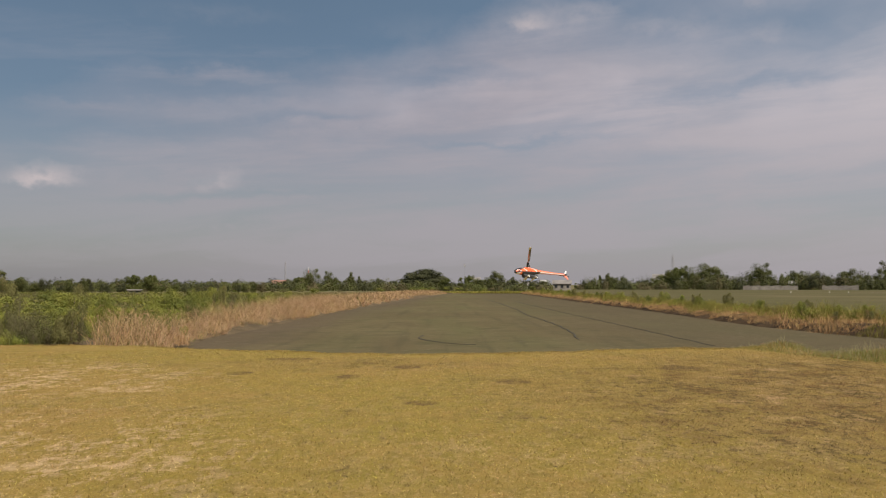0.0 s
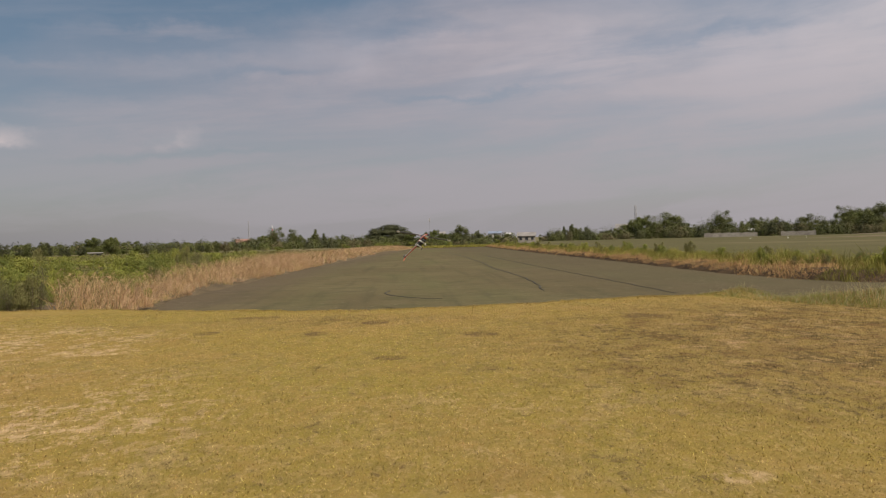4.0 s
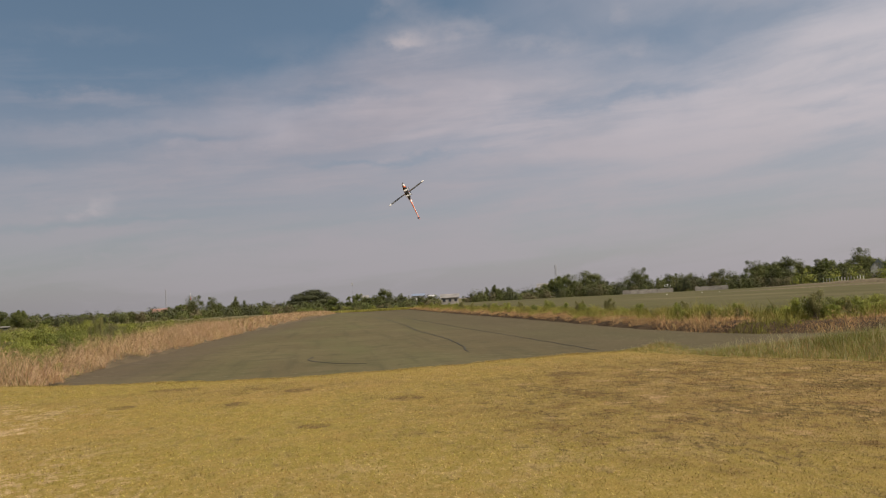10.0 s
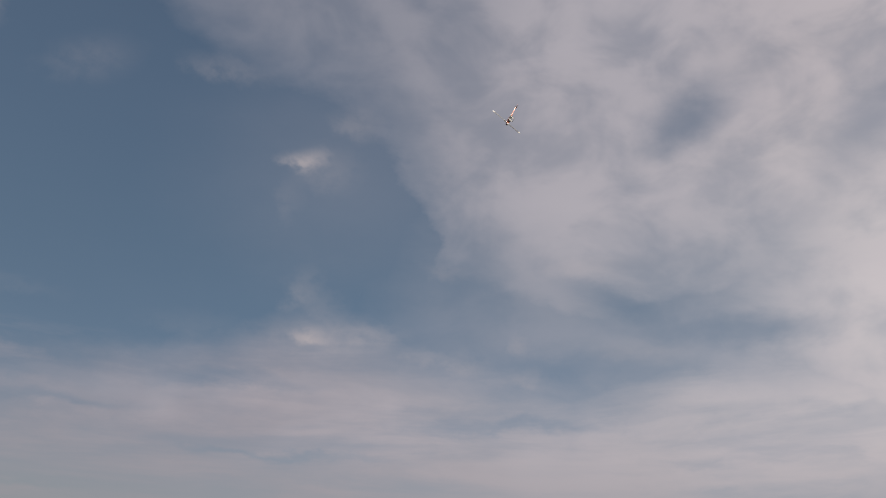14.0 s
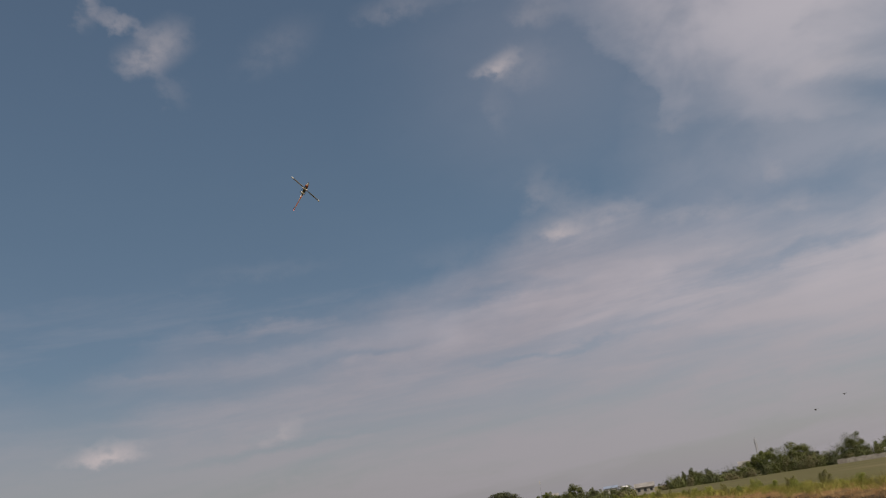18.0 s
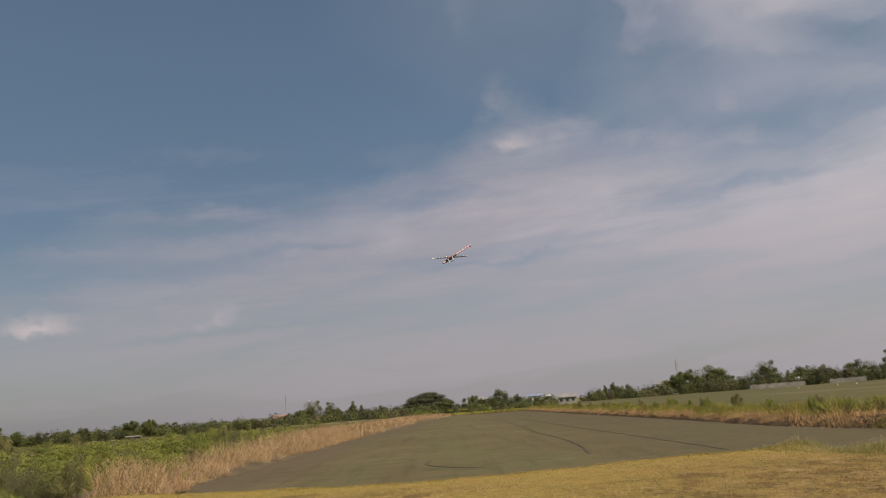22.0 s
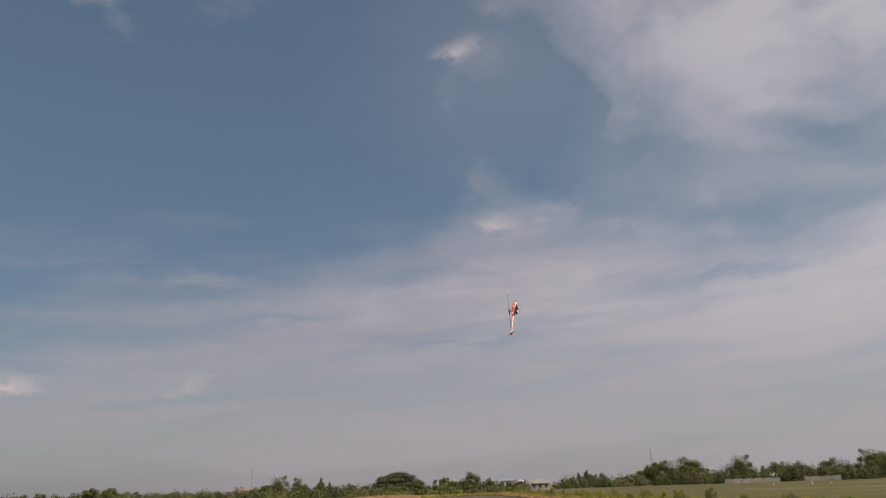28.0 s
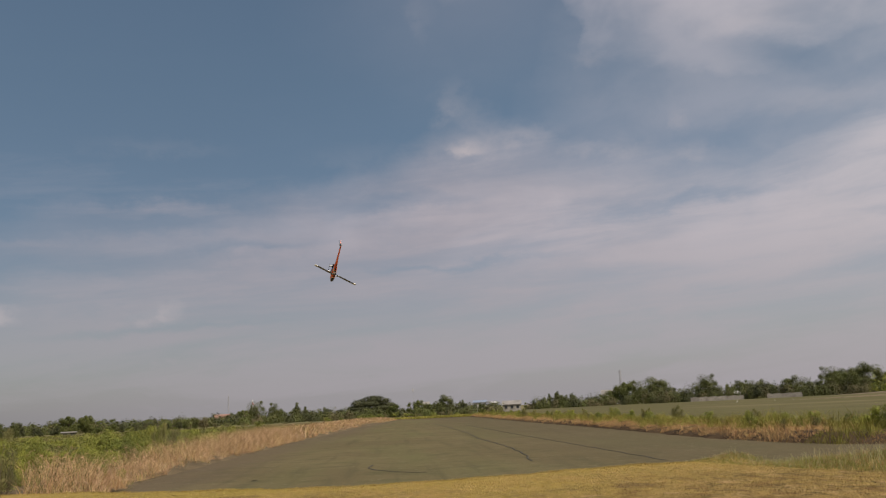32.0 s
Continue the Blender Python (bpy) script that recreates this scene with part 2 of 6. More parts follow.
# ---- materials ----
def material(name, low_col, high_col, scale=4.0, rough=0.85, bump=0.0, bump_scale=40.0, metal=0.0, spots=None, coords="Object", third=None, rand=0.0, spec=0.3):
    """A procedural surface: two tones by large noise, a third tone by fine noise, relief."""
    m = bpy.data.materials.new(name)
    m.use_nodes = True
    t = m.node_tree
    q = Graph(t)
    b = t.nodes["Principled BSDF"]
    if coords == "World":
        vec = q.node("ShaderNodeNewGeometry").outputs["Position"]
    else:
        vec = q.node("ShaderNodeTexCoord").outputs["Object"]
    n1 = q.noise(vec, scale, 5.0, 0.6)
    c = q.mix(q.smooth(n1, 0.33, 0.67), low_col, high_col)
    if third:
        c = q.mix(q.smooth(q.noise(vec, scale * 7.3, 3.0, 0.6), 0.45, 0.75, 0.0, 0.8), c, third)
    if spots:
        c = q.mix(q.smooth(q.noise(vec, spots[0], 4.0, 0.65, 0.3), spots[1], spots[2], 0.0, spots[4] if len(spots) > 4 else 0.85), c, spots[3])
    if rand:
        r = q.node("ShaderNodeNewGeometry").outputs["Random Per Island"]
        o = q.node("ShaderNodeObjectInfo").outputs["Random"]
        k = q.math("ADD", q.math("MULTIPLY", r, rand), q.math("MULTIPLY", o, rand * 0.6))
        h = q.node("ShaderNodeHueSaturation")
        q.put(h.inputs["Color"], c)
        q.put(h.inputs["Value"], q.math("ADD", 1.0 - rand * 0.8, k))
        q.put(h.inputs["Hue"], q.math("ADD", 0.5 - 0.02, q.math("MULTIPLY", r, 0.04)))
        c = h.outputs[0]
    q.put(b.inputs["Base Color"], c)
    b.inputs["Roughness"].default_value, b.inputs["Metallic"].default_value = rough, metal
    b.inputs["Specular IOR Level"].default_value = spec
    if bump:
        k = q.node("ShaderNodeBump")
        k.inputs["Strength"].default_value, k.inputs["Distance"].default_value = bump, 0.05
        q.put(k.inputs["Height"], q.noise(vec, bump_scale, 4.0, 0.7))
        q.put(b.inputs["Normal"], k.outputs[0])
    return m


def leafy(name, low_col, high_col, scale=0.6, rand=0.5, through=0.25, spots=None):
    """Leaf or blade: two-tone, varied piece by piece, with light passing through."""
    m = material(name, low_col, high_col, scale, 0.75, rand=rand, coords="World", spec=0.2, spots=spots)
    t = m.node_tree
    b = t.nodes["Principled BSDF"]
    q = Graph(t)
    tr = q.node("ShaderNodeBsdfTranslucent")
    q.put(tr.inputs["Color"], b.inputs["Base Color"].links[0].from_socket)
    mixer = q.node("ShaderNodeMixShader")
    mixer.inputs[0].default_value = through
    t.links.new(b.outputs[0], mixer.inputs[1])
    t.links.new(tr.outputs[0], mixer.inputs[2])
    t.links.new(mixer.outputs[0], t.nodes["Material Output"].inputs[0])
    return m


def lawn_tone(m, gain):
    """Mown grass in the sun: yellow-green, with tan worn ground, brown scorched ground and fine mottling, laid out on the lawn."""
    t = m.node_tree
    q = Graph(t)
    pos = q.node("ShaderNodeNewGeometry").outputs["Position"]
    x, y, z = q.split(pos)
    far = q.combine(x, q.math("MULTIPLY", y, 0.6), z)
    n1, n2, n3, n4 = q.noise(pos, 0.22, 4.0, 0.6), q.noise(far, 0.9, 5.0, 0.65, 0.5), q.noise(far, 5.0, 4.0, 0.7), q.noise(far, 2.2, 4.0, 0.7, 0.8)

    def lobe(cx, cy, rx, ry):
        u = q.math("POWER", q.math("DIVIDE", q.math("SUBTRACT", x, cx), rx), 2.0)
        v = q.math("POWER", q.math("DIVIDE", q.math("SUBTRACT", y, cy), ry), 2.0)
        return q.smooth(q.math("ADD", u, v), 0.0, 1.0, 1.0, 0.0)

    def tone(r, g_, b):
        return (r * gain * 0.97, g_ * gain * 0.935, b * gain * 0.88)

    c = q.mix(q.smooth(n1, 0.35, 0.65), tone(0.262, 0.194, 0.052), tone(0.28, 0.190, 0.068))
    c = q.mix(q.smooth(n2, 0.42, 0.68, 0.0, 0.7), c, tone(0.215, 0.172, 0.034))
    worn = q.math("MAXIMUM", q.math("MAXIMUM", q.math("MULTIPLY", lobe(-4.8, 8.2, 4.0, 4.2), 0.8), lobe(-9.0, 15.0, 6.0, 4.0)), q.math("MULTIPLY", lobe(2.2, 8.6, 3.0, 2.0), 0.2))
    lush = q.math("MULTIPLY", q.math("MAXIMUM", q.math("MAXIMUM", lobe(1.0, 10.5, 6.5, 7.5), lobe(-6.0, 18.5, 7.0, 4.0)), 0.25), q.smooth(n4, 0.35, 0.6, 0.1, 0.42))
    c = q.mix(lush, c, tone(0.222, 0.196, 0.040))
    n5, n6 = q.noise(far, 17.0, 3.0, 0.7), q.noise(far, 4.2, 5.0, 0.8, 0.2)
    worn = q.math("MULTIPLY", q.math("ADD", worn, 0.16), q.smooth(q.math("ADD", q.math("MULTIPLY", n2, 0.5), q.math("ADD", q.math("MULTIPLY", n6, 0.7), q.math("MULTIPLY", n5, 0.3))), 0.73, 0.85))
    c = q.mix(worn, c, tone(0.47, 0.345, 0.205))
    tan = q.math("MULTIPLY", q.math("MAXIMUM", lobe(7.0, 11.0, 5.0, 4.0), q.math("MULTIPLY", lobe(0.5, 18.5, 5.0, 2.0), 0.4)), q.smooth(n4, 0.4, 0.7, 0.0, 0.6))
    c = q.mix(tan, c, tone(0.31, 0.185, 0.10))
    scorch = q.math("MAXIMUM", q.math("MULTIPLY", q.math("MULTIPLY", lobe(8.5, 12.5, 9.0, 9.5), q.smooth(n4, 0.34, 0.62, 0.45, 1.0)), 1.2), q.math("MULTIPLY", lobe(-2.0, 17.6, 6.0, 1.8), 0.3))
    burnt = scorch
    burnt = q.math("MULTIPLY", q.math("ADD", burnt, 0.14), q.smooth(q.math("ADD", q.math("MULTIPLY", n2, 0.4), q.math("ADD", q.math("MULTIPLY", n6, 0.7), q.math("MULTIPLY", n3, 0.4))), 0.74, 0.84))
    c = q.mix(q.math("MULTIPLY", scorch, 0.6, None, True), c, tone(0.175, 0.120, 0.055))
    c = q.mix(q.math("MULTIPLY", burnt, 0.6, None, True), c, tone(0.16, 0.112, 0.05))
    c = q.mix(q.smooth(n3, 0.46, 0.62, 0.0, 0.34), c, tone(0.15, 0.122, 0.034))
    c = q.mix(q.smooth(n5, 0.52, 0.64, 0.0, 0.62), c, tone(0.36, 0.27, 0.11))
    c = q.mix(q.smooth(n6, 0.6, 0.74, 0.0, 0.3), c, tone(0.14, 0.105, 0.036))
    n7, n8 = q.noise(far, 8.5, 6.0, 0.78, 0.3), q.noise(q.combine(q.math("ADD", x, 31.0), q.math("MULTIPLY", y, 0.4), z), 3.3, 6.0, 0.8, 0.3)
    c = q.mix(q.smooth(q.math("ADD", n7, q.math("ADD", q.math("MULTIPLY", q.math("SUBTRACT", n2, 0.5), 0.5), q.math("MULTIPLY", scorch, 0.085))), 0.6, 0.65, 0.0, q.math("MULTIPLY_ADD", scorch, 0.4, 0.66, True)), c, tone(0.12, 0.088, 0.036))
    c = q.mix(q.smooth(n7, 0.36, 0.43, 0.4, 0.0), c, tone(0.36, 0.27, 0.125))
    c = q.mix(q.smooth(q.math("ADD", n8, q.math("MULTIPLY", q.math("SUBTRACT", n1, 0.5), 0.4)), 0.62, 0.68, 0.0, 0.45), c, tone(0.40, 0.30, 0.15))
    n9 = q.noise(q.combine(q.math("ADD", x, 77.0), q.math("MULTIPLY", y, 0.85), z), 1.3, 7.0, 0.76, 0.25)
    n9 = q.math("ADD", n9, q.math("MULTIPLY", q.math("SUBTRACT", n5, 0.5), 0.3))
    c = q.mix(q.smooth(n9, 0.53, 0.6, 0.0, q.math("MULTIPLY_ADD", scorch, 0.58, 0.14, True)), c, tone(0.13, 0.08, 0.034))
    c = q.mix(q.smooth(n9, 0.36, 0.45, q.math("MULTIPLY_ADD", scorch, 0.45, 0.12, True), 0.0), c, tone(0.40, 0.275, 0.15))
    spots = q.math("MAXIMUM", q.math("MAXIMUM", q.math("MAXIMUM", lobe(-0.7, 16.9, 0.34, 0.42), lobe(-1.7, 15.4, 0.26, 0.4)), q.math("MAXIMUM", lobe(-3.8, 16.0, 0.3, 0.4), lobe(-0.3, 11.9, 0.3, 0.3))), q.math("MAXIMUM", lobe(4.7, 16.9, 0.6, 0.7), q.math("MAXIMUM", lobe(-3.4, 18.9, 0.7, 0.4), lobe(1.2, 14.6, 0.4, 0.5))))
    c = q.mix(q.math("MULTIPLY", q.smooth(spots, 0.0, 0.6), q.smooth(n6, 0.4, 0.6, 0.3, 0.85)), c, tone(0.125, 0.085, 0.04))
    bare = q.math("MAXIMUM", q.math("MAXIMUM", lobe(2.2, 5.6, 0.26, 0.2), lobe(0.7, 5.3, 0.3, 0.16)), q.math("MAXIMUM", lobe(-2.8, 8.0, 0.5, 0.5), q.math("MAXIMUM", lobe(-3.6, 7.9, 0.6, 0.5), lobe(-5.0, 13.7, 0.9, 0.6))))
    return q.mix(q.math("MULTIPLY", q.smooth(bare, 0.0, 0.7), q.smooth(n6, 0.42, 0.6, 0.0, 0.7)), c, tone(0.46, 0.34, 0.20))


def lawn_material(name, gain, blade):
    m = leafy(name, (0.2, 0.15, 0.05), (0.3, 0.2, 0.08), 0.5, 0.3, 0.15) if blade else material(name, (0.2, 0.15, 0.05), (0.3, 0.2, 0.08), 0.5, 1.0, 0.5, 45.0, coords="World", spec=0.05)
    t = m.node_tree
    c = lawn_tone(m, gain)
    if blade:
        hue = [n for n in t.nodes if n.bl_idname == "ShaderNodeHueSaturation"][0]
        t.links.new(c, hue.inputs["Color"])
    else:
        t.links.new(c, t.nodes["Principled BSDF"].inputs["Base Color"])
    return m


M_LAWN = lawn_material("mown_grass", 0.95, False)
M_EARTH = material("rough_ground", (0.09, 0.085, 0.03), (0.17, 0.13, 0.055), 0.08, 0.95, 0.6, 8.0, third=(0.07, 0.07, 0.025), coords="World")
def paddy_material():
    """Drained paddy mud: grey-brown, greened by seedlings in faint lengthwise rows, with crumbs and damp stains."""
    m = material("paddy_mud", (0.100, 0.081, 0.043), (0.122, 0.100, 0.053), 0.09, 1.0, 0.6, 9.0, coords="World", spec=0.04, third=(0.07, 0.066, 0.033))
    t = m.node_tree
    q = Graph(t)
    pos = q.node("ShaderNodeNewGeometry").outputs["Position"]
    x, y, z = q.split(pos)
    c = t.nodes["Principled BSDF"].inputs["Base Color"].links[0].from_socket
    green = q.smooth(q.noise(q.combine(q.math("MULTIPLY", x, 0.16), q.math("MULTIPLY", y, 0.035)), 1.0, 4.0, 0.6), 0.42, 0.68, 0.0, 0.75)
    c = q.mix(green, c, (0.098, 0.094, 0.043))
    rows = q.smooth(q.noise(q.combine(q.math("MULTIPLY", x, 1.4), q.math("MULTIPLY", y, 0.05)), 1.0, 3.0, 0.6), 0.5, 0.72, 0.0, 0.45)
    c = q.mix(rows, c, (0.062, 0.056, 0.032))
    rim = q.math("SUBTRACT", q.math("ADD", x, 9.4), q.math("MULTIPLY", q.math("MAXIMUM", q.math("SUBTRACT", y, 50.0), 0.0), 0.05))
    rim = q.math("ADD", rim, q.math("MULTIPLY", q.math("SUBTRACT", q.noise(pos, 0.3, 5.0, 0.65, 0.6), 0.5), 9.0))
    c = q.mix(q.smooth(rim, 0.0, 5.5, 0.75, 0.0), c, (0.095, 0.072, 0.05))
    # browner and darker towards the right of the field, with an uneven border
    c = q.mix(q.smooth(q.math("ADD", x, q.math("MULTIPLY", q.math("SUBTRACT", q.noise(pos, 0.2, 5.0, 0.65, 0.6), 0.5), 12.0)), 2.0, 13.0, 0.0, 0.6), c, (0.082, 0.066, 0.042))
    damp = q.smooth(q.noise(pos, 0.35, 5.0, 0.7, 0.6), 0.56, 0.74, 0.0, 0.6)
    c = q.mix(damp, c, (0.058, 0.05, 0.032))
    crumbs = q.smooth(q.noise(pos, 2.6, 4.0, 0.75), 0.57, 0.7, 0.0, 0.65)
    c = q.mix(crumbs, c, (0.165, 0.14, 0.09))
    specks = q.smooth(q.noise(pos, 4.2, 5.0, 0.8), 0.6, 0.66, 0.0, 0.7)
    c = q.mix(specks, c, (0.05, 0.042, 0.027))
    t.links.new(c, t.nodes["Principled BSDF"].inputs["Base Color"])
    return m


M_PADDY = paddy_material()
M_PADDY_GREEN = material("green_paddy", (0.076, 0.069, 0.033), (0.10, 0.089, 0.042), 0.05, 1.0, 0.5, 3.0, coords="World", spec=0.04, third=(0.085, 0.083, 0.038), spots=(0.02, 0.5, 0.7, (0.15, 0.12, 0.07), 0.6))
# brown soil, its colour darkened to paint the shade along the bund's foot
M_BUND = material("shaded_bund_soil", (0.042, 0.028, 0.018), (0.085, 0.058, 0.034), 0.9, 1.0, 0.9, 7.0, third=(0.035, 0.027, 0.018), coords="World", spec=0.04)
M_MARGIN = material("muddy_margin", (0.085, 0.066, 0.042), (0.13, 0.10, 0.062), 0.6, 1.0, 0.8, 9.0, third=(0.06, 0.048, 0.03), coords="World", spec=0.04)
M_RUT = material("wet_rut", (0.032, 0.028, 0.018), (0.05, 0.045, 0.03), 1.2, 0.9, 0.4, 20.0, coords="World")
M_BANK = material("bank_soil", (0.09, 0.072, 0.042), (0.14, 0.108, 0.065), 0.7, 0.95, 0.8, 9.0, third=(0.07, 0.055, 0.03), coords="World")
M_GRASS = leafy("tall_grass", (0.14, 0.152, 0.034), (0.265, 0.255, 0.068), 0.8, 0.4)
M_BUND_GRASS = leafy("bund_grass", (0.155, 0.146, 0.03), (0.30, 0.266, 0.056), 0.45, 0.5, spots=(0.5, 0.54, 0.68, (0.30, 0.21, 0.095), 0.45))
M_WEED = leafy("rank_weed", (0.10, 0.092, 0.036), (0.205, 0.21, 0.045), 0.2, 0.5, spots=(0.16, 0.5, 0.62, (0.175, 0.13, 0.066), 0.85))
M_DRY = leafy("dry_reed", (0.43, 0.275, 0.155), (0.53, 0.365, 0.21), 0.6, 0.14, 0.3)
M_STRAW = leafy("straw_stubble", (0.33, 0.195, 0.08), (0.50, 0.32, 0.14), 0.6, 0.22, 0.2)
M_TURF = lawn_material("short_turf", 1.25, True)
# the same turf tone at a higher gain
M_TURF_PALE = lawn_material("bleached_turf", 1.55, True)
# lower-gain copy of the turf tone: shade between the blades put into colour
M_TURF_DARK = lawn_material("shaded_turf", 0.82, True)
M_SEED = leafy("seed_heads", (0.27, 0.24, 0.12), (0.36, 0.31, 0.17), 0.8, 0.4)
M_SCRUB = leafy("scrub_leaf", (0.095, 0.11, 0.025), (0.225, 0.23, 0.043), 0.45, 0.1, 0.14)
M_SCRUB_BRIGHT = leafy("bright_scrub_leaf", (0.125, 0.15, 0.03), (0.285, 0.285, 0.047), 0.4, 0.08, 0.16)
M_SCRUB_OLIVE = leafy("olive_scrub", (0.128, 0.122, 0.044), (0.205, 0.188, 0.068), 0.22, 0.2)
M_SCRUB_DARK = leafy("dark_scrub", (0.105, 0.098, 0.044), (0.155, 0.142, 0.064), 0.4, 0.2, 0.25)
M_LEAF = leafy("tree_leaf", (0.08, 0.089, 0.029), (0.12, 0.125, 0.041), 0.12, 0.14, 0.3)
M_LEAF_DARK = leafy("dark_tree_leaf", (0.052, 0.057, 0.027), (0.08, 0.083, 0.038), 0.12, 0.14, 0.25)
M_LEAF_LIGHT = leafy("light_tree_leaf", (0.096, 0.11, 0.033), (0.138, 0.148, 0.044), 0.12, 0.14, 0.35)
M_LEAF_BROWN = leafy("dry_tree_leaf", (0.115, 0.10, 0.05), (0.15, 0.126, 0.062), 0.12, 0.14, 0.3)
M_BARK = material("bark", (0.10, 0.075, 0.05), (0.17, 0.13, 0.09), 3.0, 0.95, 0.8, 25.0)
M_ORANGE = material("orange_paint", (0.88, 0.22, 0.135), (0.92, 0.26, 0.16), 6.0, 0.25, spec=0.8)
M_WHITE = material("white_paint", (0.80, 0.79, 0.76), (0.84, 0.83, 0.80), 5.0, 0.35, spec=0.5)
M_CARBON = material("carbon", (0.028, 0.028, 0.028), (0.05, 0.05, 0.048), 30.0, 0.38, spec=0.5)
M_GLASS = material("tinted_screen", (0.012, 0.012, 0.014), (0.02, 0.02, 0.022), 5.0, 0.12, spec=0.6)
M_STEEL = material("bare_steel", (0.35, 0.35, 0.35), (0.5, 0.5, 0.5), 12.0, 0.35, metal=1.0)
M_ROOF_RED = material("red_roof", (0.22, 0.115, 0.09), (0.29, 0.165, 0.13), 0.4, 0.85, coords="World")
M_ROOF_GREY = material("grey_sheet_roof", (0.16, 0.15, 0.14), (0.24, 0.22, 0.20), 0.3, 0.8, coords="World")
M_ROOF_BLUE = material("blue_sheet_roof", (0.15, 0.18, 0.24), (0.20, 0.23, 0.29), 0.4, 0.7, coords="World")
M_WALL_OLD = material("mossy_wall", (0.15, 0.14, 0.125), (0.24, 0.225, 0.20), 0.35, 0.95, 0.4, 4.0, coords="World", third=(0.08, 0.075, 0.06))
M_WALL = material("pale_render", (0.42, 0.40, 0.37), (0.55, 0.53, 0.49), 0.5, 0.9, coords="World", third=(0.36, 0.34, 0.31))
M_CONC = material("weathered_concrete", (0.225, 0.20, 0.168), (0.335, 0.305, 0.26), 0.35, 0.95, 0.4, 4.0, coords="World", third=(0.15, 0.135, 0.12))
M_ROOF_PALE = material("pale_sheet_roof", (0.42, 0.41, 0.39), (0.52, 0.50, 0.48), 0.4, 0.8, coords="World")
M_DARKWIN = material("dark_window", (0.02, 0.022, 0.025), (0.04, 0.042, 0.045), 2.0, 0.3)
M_GALV = material("galvanised_lattice", (0.26, 0.255, 0.26), (0.32, 0.315, 0.32), 1.0, 0.7, metal=0.0)
M_REDMAST = material("red_mast_paint", (0.55, 0.10, 0.07), (0.62, 0.14, 0.1), 1.0, 0.7)
M_WHITEMAST = material("white_mast_paint", (0.72, 0.70, 0.68), (0.8, 0.78, 0.76), 1.0, 0.7)
M_WOODPOLE = material("weathered_pole", (0.16, 0.13, 0.11), (0.25, 0.21, 0.18), 2.0, 0.9)
M_FEATHER = material("white_feathers", (0.82, 0.80, 0.76), (0.88, 0.87, 0.84), 20.0, 0.8)
M_PLUMAGE = material("dark_plumage", (0.022, 0.02, 0.02), (0.045, 0.04, 0.038), 14.0, 0.75)
M_BEAK = material("yellow_beak", (0.55, 0.35, 0.06), (0.6, 0.4, 0.08), 20.0, 0.6)


def tipped():
    """Rotor blade skin: dark carbon with a white end and a thin pale root band."""
    m = material("rotor_blade_skin", (0.07, 0.068, 0.064), (0.11, 0.107, 0.10), 18.0, 0.24, spec=1.0)
    t = m.node_tree
    q = Graph(t)
    b = t.nodes["Principled BSDF"]
    b.inputs["Coat Weight"].default_value, b.inputs["Coat IOR"].default_value, b.inputs["Coat Roughness"].default_value = 0.6, 2.0, 0.4
    x = q.split(q.node("ShaderNodeTexCoord").outputs["Object"])[0]
    dark = b.inputs["Base Color"].links[0].from_socket
    q.put(b.inputs["Base Color"], q.mix(q.math("GREATER_THAN", x, 0.69), dark, (0.84, 0.83, 0.80)))
    return m


def livery():
    """Fuselage paint: orange, with a white saddle behind the screen, a white stripe before the boom and a dark belly."""
    m = material("fuselage_paint", (0.84, 0.14, 0.05), (0.88, 0.17, 0.06), 6.0, 0.28, spec=0.5)
    t = m.node_tree
    q = Graph(t)
    b = t.nodes["Principled BSDF"]
    x, y, z = q.split(q.node("ShaderNodeTexCoord").outputs["Object"])
    c = b.inputs["Base Color"].links[0].from_socket
    white = (0.82, 0.81, 0.78)
    lift = q.math("ADD", z, q.math("MULTIPLY", x, 0.3))
    brow = q.math("MULTIPLY", q.math("MULTIPLY", q.math("GREATER_THAN", lift, 0.098), q.math("GREATER_THAN", x, 0.19)), q.math("LESS_THAN", x, 0.4))
    c = q.mix(brow, c, white)
    spine = q.math("MULTIPLY", q.math("GREATER_THAN", z, 0.06), q.math("LESS_THAN", q.math("ABSOLUTE", y), 0.02))
    c = q.mix(q.math("MULTIPLY", spine, q.math("LESS_THAN", x, 0.16)), c, (0.035, 0.033, 0.032))
    curve = q.math("SUBTRACT", x, q.math("ADD", q.math("MULTIPLY", z, 0.9), q.math("MULTIPLY", q.math("MULTIPLY", z, z), 6.0)))
    for lo, hi, tint in ((-0.17, -0.125, white), (0.02, 0.04, (0.03, 0.03, 0.03)), (0.15, 0.175, white), (0.30, 0.335, white)):
        c = q.mix(q.math("MULTIPLY", q.math("GREATER_THAN", curve, lo), q.math("LESS_THAN", curve, hi)), c, tint)
    dark = (0.035, 0.033, 0.032)
    down = q.split(q.node("ShaderNodeTexCoord").outputs["Normal"])[2]
    c = q.mix(q.math("LESS_THAN", down, -0.3), c, dark)
    c = q.mix(q.math("GREATER_THAN", x, 0.4), c, dark)
    under = q.math("LESS_THAN", down, -0.62)
    for lo, hi, tint in ((0.255, 0.30, (0.9, 0.2, 0.07)), (0.30, 0.38, white)):
        c = q.mix(q.math("MULTIPLY", under, q.math("MULTIPLY", q.math("GREATER_THAN", x, lo), q.math("LESS_THAN", x, hi))), c, tint)
    q.put(b.inputs["Base Color"], c)
    return m


